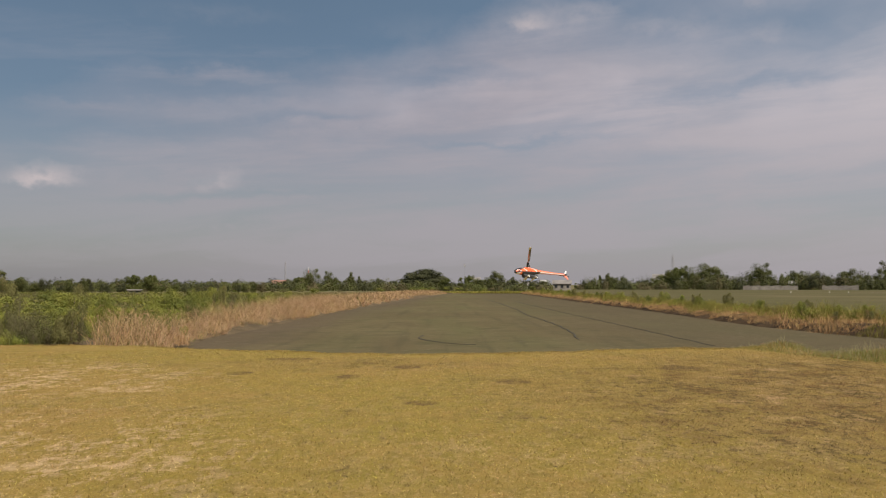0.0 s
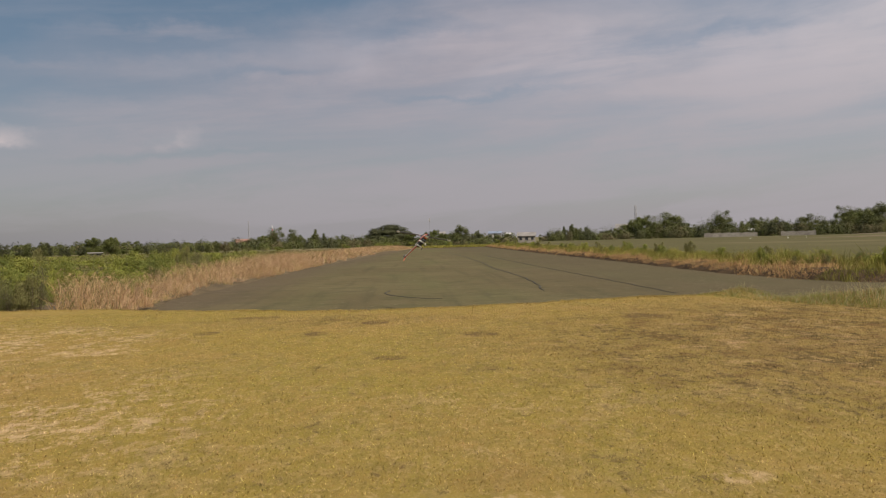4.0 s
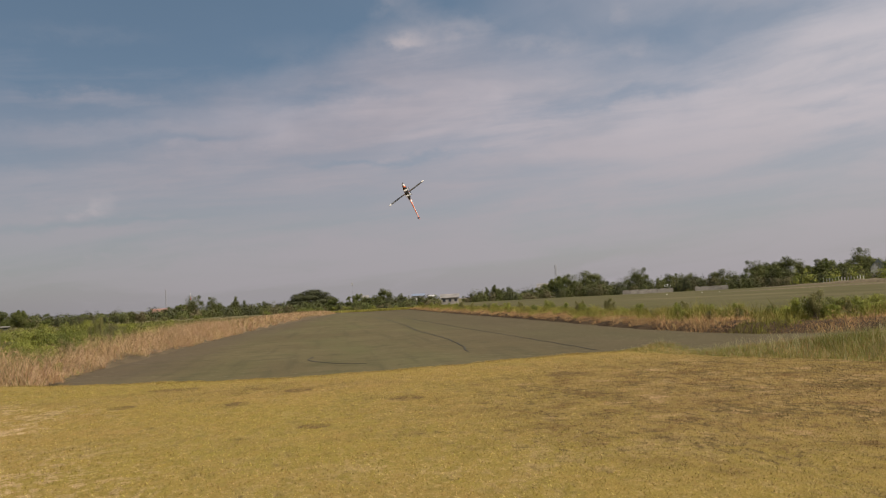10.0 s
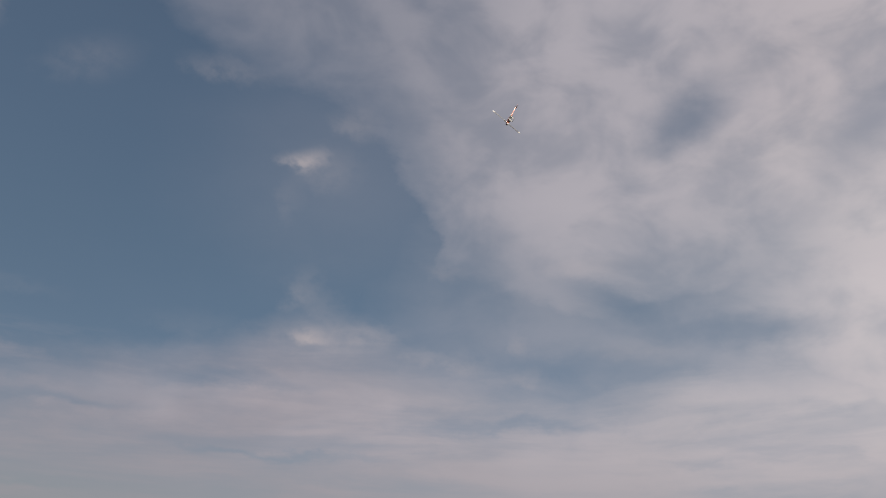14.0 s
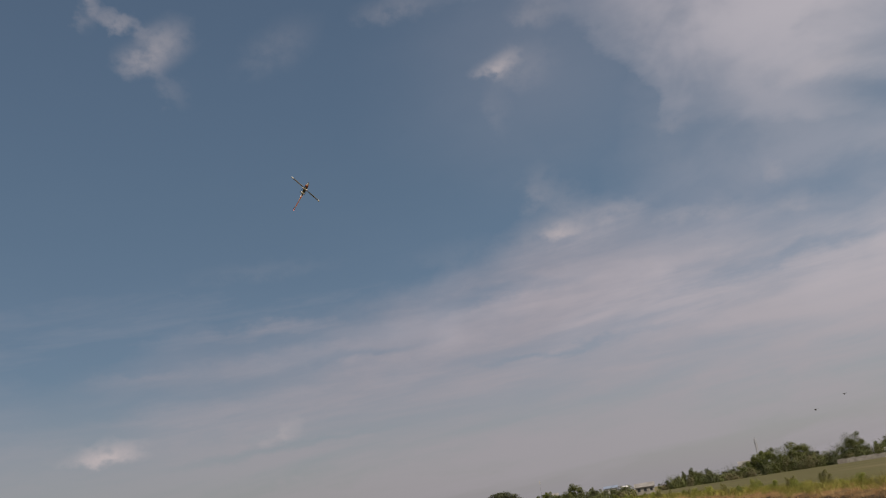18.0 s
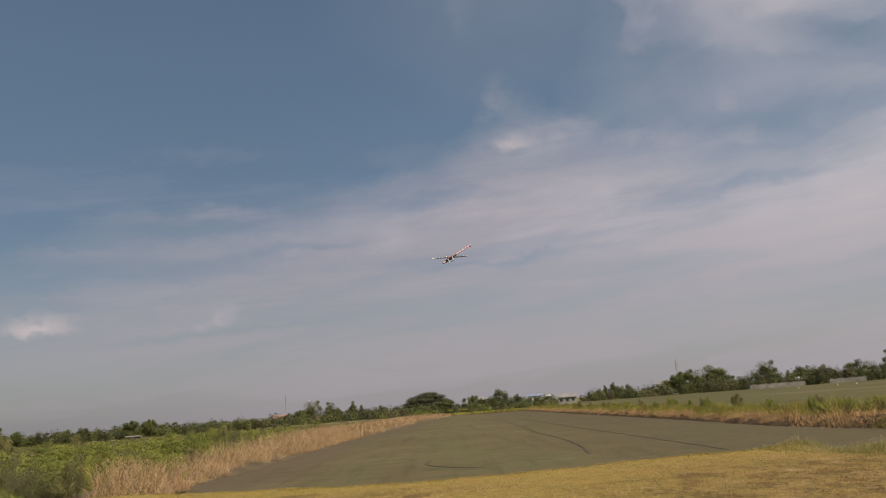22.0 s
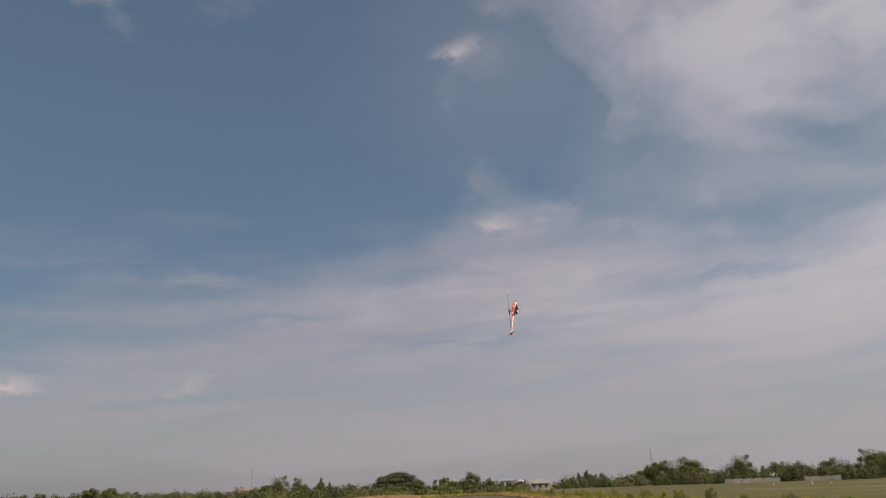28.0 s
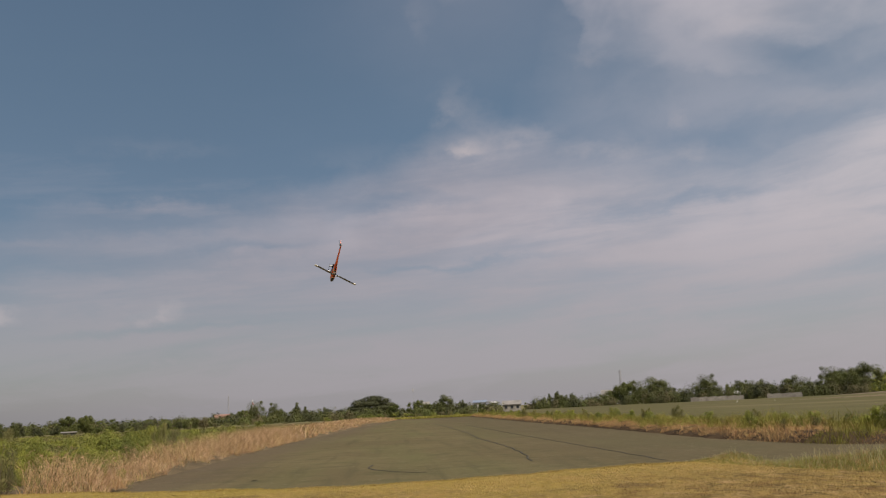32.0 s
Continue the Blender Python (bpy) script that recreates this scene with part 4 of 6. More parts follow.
for a1, e1, wide, k in SKYLINE:
    dist = TREE_RNG.uniform(392, 408) if a1 > 9 else TREE_RNG.uniform(300, 330)
    if a1 < -9:
        dist = TREE_RNG.uniform(215, 260)
    e1 = 1.1 * e1 + (0.12 if a1 < 14 else 0.2)
    h = 2.25 + dist * math.tan(radians(e1))
    ratio = 1.3 * dist * radians(wide) / (TREE_W[k] * h / TREE_H[k])
    count = max(1, math.ceil(ratio / 1.3))
    for j in range(count):
        off = (j + 0.5) / count - 0.5
        stand(k if j == count // 2 else (k, 0, 1, 8)[j % 4] if k != 3 else k, a1 + 1.15 * wide * off, dist + TREE_RNG.uniform(-6, 6), e1 - (0.0 if j == count // 2 else TREE_RNG.uniform(0.04, 0.2)), ratio / count * 1.2)
stand(3, -1.25, 345, 1.02, 1.5)
stand(3, 38.9, 470, 2.1, 0.62)
stand(2, 23.35, 366, 1.35, 0.9)
# lower trees that fill the row between and behind them
LINE_AZ = [t[0] for t in SKYLINE]
LINE_EL = [t[1] for t in SKYLINE]
for a0 in np.arange(-40, 50, 0.42):
    if -2.7 < a0 < 0.2 or 7.2 < a0 < 8.9:
        continue
    a1 = a0 + TREE_RNG.uniform(-0.25, 0.25)
    e1 = float(np.interp(a1, LINE_AZ, LINE_EL)) + 0.08 - TREE_RNG.uniform(0.0, 0.3) - (0.3 if 5.0 < a1 < 8.9 else 0.0)
    dist = TREE_RNG.uniform(410, 450) if a1 > 9 else TREE_RNG.uniform(330, 400)
    k = int(TREE_RNG.choice([0, 1, 2, 4, 5, 6, 7, 8, 9], p=[0.15, 0.15, 0.11, 0.11, 0.1, 0.12, 0.08, 0.08, 0.1]))
    stand(k, a1, dist, max(0.1, e1), TREE_RNG.uniform(1.05, 1.6) if a1 < -9 else TREE_RNG.uniform(0.75, 1.2))


# low growth that closes the skyline at the trees' feet, and runs together into one mass
def undergrowth(name, mat, words, count, seed, least, most_el, span=(-40, 50), depth=None):
    r = np.random.default_rng(seed)
    C, N, S = [], [], []
    while len(C) < count:
        a0 = r.uniform(*span)
        if 7.0 < a0 < 9.0:
            continue
        d = r.uniform(*depth) if depth else r.uniform(378, 396) if a0 > 9 else r.uniform(285, 335)
        x, y = polar(a0, d)
        m = 230
        n = r.normal(size=(m, 3))
        n[:, 2] = np.abs(n[:, 2])
        n /= np.linalg.norm(n, axis=1)[:, None]
        wide = r.uniform(1.6, 4.0)
        high = 2.3 + d * math.tan(radians(r.uniform(least, most_el) + (0.34 if a0 > 15 else 0.18 if a0 > 9 else 0.0)))
        lump = 1 + 0.25 * np.sin(5.0 * n[:, :1] + r.uniform(0, 6)) * np.sin(4.3 * n[:, 1:2] + r.uniform(0, 6)) + r.normal(size=(m, 1)) * 0.09
        C.append(np.array([x, y, -0.62]) + n * lump * np.array([wide, wide, max(high, 0.8)]))
        N.append(n)
        S.append(r.uniform(0.6, 1.3, m) * 0.3)
    tagged(leaf_cloud(name, np.concatenate(C), np.concatenate(S), mat, None, np.concatenate(N), loose=0.2), words, "undergrowth", kind="stuff")


undergrowth("green_undergrowth", M_LEAF, "dull green undergrowth below the far trees", 240, 71, -0.12, 0.26)
undergrowth("garden_growth", M_SCRUB_BRIGHT, "yellow-green garden plants on the bank before the houses", 34, 74, 0.15, 0.42, (30.0, 52.0), (374.0, 379.0))
undergrowth("dry_undergrowth", M_LEAF_BROWN, "dry brown undergrowth below the far trees", 110, 75, -0.2, 0.15)
undergrowth("dark_undergrowth", M_LEAF_DARK, "dark undergrowth between the far trees", 200, 72, -0.1, 0.34)
undergrowth("light_undergrowth", M_LEAF_LIGHT, "light green undergrowth below the far trees", 110, 73, -0.15, 0.2)

# bushes
B_SPECS = [
    (1.5, 2.2, M_SCRUB, "leafy green bush in rough scrub", 2600, 0.034),
    (1.1, 1.9, M_SCRUB_OLIVE, "olive-brown half-dry shrub in rough scrub", 2200, 0.03),
    (1.3, 2.4, M_SCRUB_DARK, "dark shrub of bare twigs in weeds", 2400, 0.024),
    (1.9, 2.0, M_SCRUB, "tall upright green bush in the scrub", 2600, 0.037),
    (0.8, 1.1, M_SCRUB_BRIGHT, "small bright green shrub on the bund", 1200, 0.028),
    (1.2, 2.3, M_SCRUB_BRIGHT, "bright yellow-green bush catching the sun in scrub", 2800, 0.034),
    (0.9, 2.2, M_SCRUB_DARK, "low brown bush of dead twigs in the scrub", 2400, 0.022),
]
bushes = []
for k, (h, w, m, words, n, s) in enumerate(B_SPECS):
    bushes.append(tagged(make_bush(h, w, m, 300 + k, int(n * 1.9), s), words, "bush"))
seen_bush = [False] * len(bushes)


def bush_at(k, x, y, z, s, sz=None, group="scrub bushes"):
    m = at_scale(x, y, z, RNG.uniform(0, 6.28), s, sz)
    if seen_bush[k]:
        tagged(copy_thing(bushes[k], m), group=group)
    else:
        bushes[k].matrix_basis = m
        tagged(bushes[k], group=group)
        seen_bush[k] = True


# scrub to the left of the reeds: nearest first, thinning out far away
for x, y, k, s, sz in ((-11.9, 26.0, 2, 0.62, 1.0), (-11.2, 25.6, 1, 0.6, 1.3), (-12.5, 25.4, 2, 0.62, 1.0), (-12.0, 25.0, 6, 0.6, 1.35), (-11.4, 26.6, 2, 0.7, 1.25), (-12.9, 26.4, 2, 0.75, 1.25), (-13.5, 26.9, 6, 0.8, 1.5), (-13.4, 25.6, 1, 0.55, 0.9), (-14.2, 26.6, 0, 0.7, 0.9),
                       (-12.2, 24.4, 4, 0.7, 0.9), (-11.6, 24.4, 4, 0.5, 0.7), (-12.8, 24.4, 5, 0.45, 0.6), (-13.6, 24.9, 5, 0.5, 0.65), (-11.2, 24.3, 4, 0.4, 0.5), (-14.4, 25.2, 0, 0.5, 0.6), (-10.4, 24.6, 4, 0.35, 0.4), (-10.6, 32.6, 5, 0.62, 1.1), (-10.9, 31.6, 0, 0.6, 0.95), (-10.2, 33.7, 5, 0.5, 0.8), (-11.6, 33.0, 0, 0.7, 1.0), (-14.9, 28.4, 0, 0.8, 0.85), (-16.4, 29.4, 5, 0.8, 0.9), (-13.6, 29.6, 0, 0.75, 0.95), (-12.4, 30.4, 5, 0.7, 0.95), (-18.4, 30.5, 0, 1.0, 0.95), (-12.6, 35.5, 5, 0.9, 0.85), (-13.6, 40.5, 5, 1.1, 1.0), (-18.0, 41.2, 5, 1.2, 1.3), (-16.8, 41.8, 0, 1.1, 1.3), (-15.3, 42.3, 5, 1.0, 1.2),
                       (-16.5, 33.5, 5, 1.0, 0.8), (-19.5, 33.5, 2, 1.1, 0.8), (-17.2, 37, 0, 1.0, 0.85), (-21.5, 35.5, 5, 1.2, 0.8), (-19.4, 40, 1, 1.2, 0.95), (-15.4, 43, 5, 1.2, 0.95), (-23.5, 38, 0, 1.3, 0.9), (-13.6, 46, 1, 1.0, 0.8), (-16.8, 47, 2, 1.2, 0.85), (-24, 43, 5, 1.3, 0.9), (-20.4, 46, 3, 1.2, 0.8), (-14.6, 53, 5, 1.2, 0.9), (-18.5, 55, 0, 1.2, 0.9), (-23, 53, 1, 1.4, 1.0), (-14.6, 60, 2, 1.2, 0.9), (-17.0, 62, 5, 1.4, 1.0), (-21.0, 62, 0, 1.4, 1.0), (-15.4, 69, 0, 1.3, 0.9), (-19.0, 71, 1, 1.4, 1.0)):
    bush_at(k, x, y, -0.55, s, sz)
for _ in range(95):
    d = 40 + 110 * RNG.uniform(0, 1) ** 1.4
    a0 = RNG.uniform(-38, -5.5)
    x, y = polar(a0, d)
    if x > np.interp(y, LEFT_Y, LEFT_X) - 4.5 - 0.03 * d:
        continue
    k = int(RNG.choice([0, 1, 2, 3, 5, 6], p=[0.22, 0.2, 0.1, 0.12, 0.26, 0.1]))
    bush_at(k, x, y, -0.62, RNG.uniform(0.75, 1.4) * (1 + d / 400), RNG.uniform(0.6, 1.05) * (2.1 - 0.0075 * d) / B_SPECS[k][0])
# single rounded bushes that stand out of the scrub
BUSH_RNG = np.random.default_rng(41)
stood = []
for _ in range(900):
    d = 31 + 62 * BUSH_RNG.uniform(0, 1)
    x, y = polar(BUSH_RNG.uniform(-33, -9.5), d)
    if x > np.interp(y, LEFT_Y, LEFT_X) - 3.2 - 0.05 * d or y < np.interp(x, LAWN_X, LAWN_Y) + 5 or any((x - u) ** 2 + (y - v) ** 2 < (0.075 * d) ** 2 for u, v in stood):
        continue
    stood.append((x, y))
    k = int(BUSH_RNG.choice([0, 5, 3, 1], p=[0.34, 0.42, 0.12, 0.12]))
    high = 2.25 + d * math.tan(radians(BUSH_RNG.uniform(-0.75, 0.12)))
    bush_at(k, x, y, -0.64, BUSH_RNG.uniform(0.8, 1.3) * high / 1.5, high / B_SPECS[k][0])
# band of scrub behind the field's far end
for _ in range(40):
    x = RNG.uniform(-70, 42)
    y = RNG.uniform(214, 290)
    bush_at(int(RNG.choice([0, 1, 3, 2])), x, y, -0.62, RNG.uniform(1.0, 1.8), RNG.uniform(0.6, 1.2))


def thicket(name, mat, words, count, seed, tall, zone):
    """Low scrub that nobody could count: rounded clumps of outward leaves over the rough ground, each kind in patches of its own."""
    r = np.random.default_rng(seed)
    C, N, S = [], [], []
    while len(C) < count:
        d = 29.5 + 190 * r.uniform(0, 1) ** 1.7
        x, y = polar(r.uniform(-40, -5), d)
        if -9.5 < math.degrees(math.atan2(x, y)) and d > 60 and r.uniform(0, 1) < 0.85:
            continue
        if x > np.interp(y, LEFT_Y, LEFT_X) - 2.6 - 0.03 * d or y < np.interp(x, LAWN_X, LAWN_Y) + 3.5:
            continue
        patch = wobble(x, y, 0.16, 77) + r.uniform(-0.1, 0.1)
        if not zone[0] < patch < zone[1]:
            continue
        m = int(330 + 24000 / d)
        n = r.normal(size=(m, 3))
        n[:, 2] = np.abs(n[:, 2] + 0.45) - 0.45
        n /= np.linalg.norm(n, axis=1)[:, None]
        wide = r.uniform(0.35, 1.35) * (1 + d / 130)
        high = r.uniform(0.25, 1.0) ** 1.3 * tall * (0.62 + min(d, 70) / 160 + d / 600)
        lump = 1 + 0.28 * np.sin(3.1 * n[:, :1] * 2 + r.uniform(0, 6)) * np.sin(4.3 * n[:, 1:2] + r.uniform(0, 6)) + r.normal(size=(m, 1)) * 0.07
        high = min(high, r.uniform(0.55, 1.0) * max(0.5, 2.0 - 0.0075 * d))
        C.append(np.array([x, y, -0.62 + 0.42 * high]) + n * lump * np.array([wide, wide, 0.58 * high]))
        N.append(n)
        S.append(r.uniform(0.6, 1.3, m) * (0.008 + 0.00048 * d))
    tagged(leaf_cloud(name, np.concatenate(C), np.concatenate(S), mat, None, np.concatenate(N), loose=0.18), words, "scrub", kind="stuff")


thicket("bright_thicket", M_SCRUB_BRIGHT, "bright yellow-green clumps in the rough scrub", 105, 61, 1.3, (0.12, 9.0))
thicket("green_thicket", M_SCRUB, "green clumps in the rough scrub", 110, 62, 1.25, (-0.2, 0.2))
thicket("olive_thicket", M_SCRUB_OLIVE, "olive-brown clumps in the rough scrub", 105, 63, 1.0, (-9.0, -0.12))
thicket("dead_thicket", M_SCRUB_DARK, "dark dead clumps in the rough scrub", 50, 64, 1.1, (-9.0, -0.3))


def bund_x(y):
    return np.interp(y, [37.5, 45, 71, 110, 206], [20.4, 19.6, 20.0, 20.2, 21.4])


def bund_off(x, y):
    """Distance from the crest line of the bund."""
    best = np.full(np.shape(x), 99.0)
    for (ax, ay), (bx, by) in zip(BUND, BUND[1:]):
        f = np.clip(((x - ax) * (bx - ax) + (y - ay) * (by - ay)) / ((bx - ax) ** 2 + (by - ay) ** 2), 0, 1)
        best = np.minimum(best, np.hypot(x - ax - f * (bx - ax), y - ay - f * (by - ay)))
    return best


def bund_height(x, y):
    return FIELD - 0.05 + 0.5 * (1 - np.clip(bund_off(x, y) / 3.2, 0, 1) ** 4.5)


# shrubs on the right bund
for x, y, k, s in ((21.4, 36.0, 3, 0.66), (22.2, 35.6, 5, 0.85), (20.9, 36.6, 4, 1.3), (23.7, 35.5, 5, 0.8), (21.3, 35.3, 1, 0.85), (22.7, 36.4, 3, 0.6), (22.5, 87, 0, 1.0), (21.2, 76, 4, 1.3), (20.4, 79, 0, 0.6), (21.4, 64, 1, 0.9), (20.2, 67, 4, 1.2), (20.6, 55.5, 4, 1.2), (20.3, 60, 1, 0.7), (21.3, 50.5, 0, 0.62), (20.8, 48.5, 1, 0.7), (21.6, 46.2, 0, 0.6), (19.8, 47.5, 4, 0.9), (20.0, 44.5, 4, 0.9), (21.5, 43.3, 4, 1.2), (22.2, 40.8, 0, 0.55), (20.6, 41.2, 4, 0.9), (24.6, 36.2, 3, 0.62), (25.3, 36.7, 0, 0.7), (24.0, 36.9, 4, 1.3), (23.2, 36.0, 1, 0.6), (22.3, 36.4, 4, 0.8), (26.4, 37.0, 0, 0.6), (28.5, 37.5, 4, 1.0), (33.5, 43.0, 4, 1.3), (20.2, 97, 4, 1.5), (20.6, 92, 1, 0.8), (20.4, 112, 0, 0.7), (20.1, 104, 4, 1.4), (19.9, 120, 1, 0.8), (19.7, 128, 1, 1.0), (20.6, 150, 0, 0.8), (20.2, 138, 4, 1.5), (20.9, 165, 1, 1.0), (21.0, 180, 0, 0.9)):
    bush_at(k, x, y, float(bund_height(x, y)) - 0.03, s * (1.1 if y < 38 else 1.0), s * (1.05 if y < 38 else 0.9), group="bund shrubs")
for _ in range(75):
    y = 38 + 150 * RNG.uniform(0, 1) ** 1.5
    x = bund_x(y) + RNG.uniform(-1.6, 1.8)
    bush_at(int(RNG.choice([1, 4, 5, 0], p=[0.15, 0.4, 0.25, 0.2])), x, y, float(bund_height(x, y)) - 0.04, RNG.uniform(0.4, 0.8), RNG.uniform(0.35, 0.75), group="bund shrubs")


# grass and reeds, each one mass
def scatter(n, box, keep):
    """Random points (x, y) in the box that pass the test."""
    x, y = RNG.uniform(box[0], box[1], n), RNG.uniform(box[2], box[3], n)
    ok = keep(x, y)
    return x[ok], y[ok]


def patchy(x, y, s, seed, least=-0.2):
    return wobble(x, y, s, seed) > least + RNG.uniform(-0.35, 0.35, len(x))


def left_rim(y):
    return np.interp(y, LEFT_Y, LEFT_X)


# dry reeds along the left rim of the field, in clumps of unequal height with green stems among them
for n, y0, y1, thick, wide_by, far in ((300000, 24.8, 80, (0.006, 0.016), 0.045, "standing along the field"), (90000, 80, 206, (0.04, 0.08), 0.03, "far along the field")):
    x, y = scatter(n, (-20, 6, y0, y1), lambda x, y: (x < left_rim(y) + 0.3 * wobble(x, y, 1.2, 3)) & (x > left_rim(y) - 0.7 - (wide_by + 0.02) * (y - 24) - 0.9 * step(32 - y, 0, 3) + 0.5 * wobble(x, y, 0.6, 4)) & patchy(x, y, 1.7 if y1 < 100 else 0.9, 8, -0.3))
    clump = wobble(x, y, 2.3 if y1 < 100 else 1.1, 14)
    tall = (1 - 0.5 * step(y, 55, 150)) * (1 + 0.3 * step(33 - y, 0, 3) - 0.8 * step(34.0 - y, 0, 1.0) * step(y - 30.6, 0, 1.0)) * (0.5 + 0.6 * np.clip((left_rim(y) - x) / 1.4, 0, 1)) * np.clip(1 + 0.85 * clump + 0.35 * wobble(x, y, 5.1, 16), 0.3, 2.0) * RNG.uniform(0.25, 1.0, len(x))
    z = -0.5 + 0.3 * np.clip((left_rim(y) - x) / 2.5, 0, 1)
    kind = RNG.uniform(0, 1, len(x)) + 0.25 * wobble(x, y, 0.8, 15)
    for name, sel, mat, words, cat in (("dry_reeds", kind < 0.6, M_DRY, "dry pale brown reeds " + far, "reeds"), ("rusty_reeds", (kind >= 0.6) & (kind < 0.86), M_STRAW, "rust-coloured dead reeds " + far, "reeds"), ("reed_weeds", kind >= 0.86, M_WEED, "green weeds among the reeds " + far, "weeds")):
        k = np.flatnonzero(sel)
        tagged(blades(name, np.stack([x[k], y[k], z[k]], -1), np.clip(tall[k], 0.1, 1.2), RNG.uniform(*thick, len(k)), mat, 1.25), words, cat, kind="stuff")
# broken leaves caught among the reeds, lying every way
for y0, y1, n, size, far in ((24.8, 80, 230000, 0.07, "the reeds along the field"), (80, 206, 42000, 0.09, "the far reeds")):
    x, y = scatter(n, (-20, 6, y0, y1), lambda x, y: (x < left_rim(y) - 0.1 + 0.45 * wobble(x, y, 1.2, 3)) & (x > left_rim(y) - 0.7 - 0.065 * (y - 24) - 0.9 * step(32 - y, 0, 3) + 0.5 * wobble(x, y, 0.6, 4)))
    top = (1 + 0.3 * step(33 - y, 0, 3)) * (1 - 0.7 * step(34.0 - y, 0, 1.0) * step(y - 30.6, 0, 1.0)) * (0.5 + 0.5 * np.clip((left_rim(y) - x) / 1.4, 0, 1)) * (1 + 0.6 * wobble(x, y, 2.3 if y1 < 100 else 1.1, 14))
    z = -0.5 + 0.3 * np.clip((left_rim(y) - x) / 2.5, 0, 1) + (1 - 0.5 * step(y, 55, 150)) * top * RNG.uniform(0.05, 0.8, len(x)) ** 0.8
    tagged(leaf_cloud("reed_litter", np.stack([x, y, z], -1), RNG.uniform(0.4, 1.4, len(x)) * size, M_DRY, slim=0.11), "broken pale brown leaves tangled in " + far, "reeds", kind="stuff")
# green weeds among and behind the reeds
x, y = scatter(110000, (-42, -9, 23.8, 62), lambda x, y: (x < left_rim(y) - 1.7 - 0.03 * (y - 24) - 0.9 * wobble(x, y, 0.5, 4)) & (y > lawn_edge(x) + 1.2) & patchy(x, y, 0.7, 21, -0.4))
P = np.stack([x, y, np.full_like(x, -0.58)], -1)
tagged(blades("green_weeds", P, RNG.uniform(0.12, 0.5, len(x)) * (1 + 0.7 * wobble(x, y, 0.8, 9)), RNG.uniform(0.010, 0.024, len(x)), M_WEED, 0.9), "rank green weeds and grass in the scrub", "weeds", kind="stuff")
x, y = scatter(42000, (-130, 2, 62, 210), lambda x, y: (x < left_rim(y) - 5.5 - 2 * wobble(x, y, 0.3, 4)) & patchy(x, y, 0.3, 21, -0.5))
P = np.stack([x, y, np.full_like(x, -0.6)], -1)
tagged(blades("green_weeds", P, RNG.uniform(0.25, 0.65, len(x)) * (1 + 0.6 * wobble(x, y, 0.35, 9)), RNG.uniform(0.06, 0.12, len(x)), M_WEED, 0.8), "rank green weeds further off in the scrub", "weeds", kind="stuff")

# bright rank grass at the corner of the lawn, before the dead shrubs
x, y = scatter(26000, (-17, -11.6, 23.6, 26.4), lambda x, y: (y > lawn_edge(x) + 0.5) & (x < -12.3 + 0.5 * wobble(x, y, 1.4, 23)) & patchy(x, y, 1.6, 24, -0.5))
P = np.stack([x, y, np.full_like(x, -0.5)], -1)
tagged(blades("rank_grass", P, RNG.uniform(0.25, 0.85, len(x)) * (1 + 0.4 * wobble(x, y, 1.3, 25)), RNG.uniform(0.008, 0.016, len(x)), M_GRASS, 0.7), "bright yellow-green rank grass at the scrub's foot", "grass", kind="stuff")


# right bund: grass on the crown, straw clumps on the flank that faces the field, bare soil coloured darker for shade at
# its foot
for n, x0, x1, y0, y1, wid in ((170000, 15, 42, 30.5, 75, 1.0), (90000, 15, 27, 75, 206, 1.9)):
    x, y = scatter(n, (x0, x1, y0, y1), lambda x, y: (bund_off(x, y) < 2.85 + 0.4 * wobble(x, y, 1.9, 36) + 0.5 * step(46 - y, 0, 6)) & ((x < 27) | (y > 34)) & patchy(x, y, 1.5, 31, -0.6))
    off = bund_off(x, y)
    side = np.where(y < 36.5, -np.sign(y - 34.6), -np.sign(x - bund_x(y))) * off
    dry = side > 1.85 - 0.4 * step(54 - y, 0, 6) - 0.75 * step(44 - y, 0, 6) + 1.2 * wobble(x, y, 1.1, 33)
    clump = np.clip(1 + 1.5 * wobble(x, y, 2.1, 35), 0.15, 2.4) * (0.8 + 0.4 * step(54 - y, 0, 14) - 0.35 * step(40 - y, 0, 4))
    for name, sel, mat, h0, h1, words, cat in (("straw", dry, M_STRAW, 0.06, 0.22, "dry straw-coloured grass on the bund's flank", "straw"), ("bund_grass", ~dry, M_BUND_GRASS, 0.15, 0.5, "green and half-dry grass along the crown of the bund", "grass")):
        k = np.flatnonzero(sel)
        P = np.stack([x[k], y[k], bund_height(x[k], y[k]) - 0.02], -1)
        tagged(blades(name, P, RNG.uniform(h0, h1, len(k)) * clump[k], RNG.uniform(0.010, 0.024, len(k)) * wid, mat, 1.0), words, cat, kind="stuff")

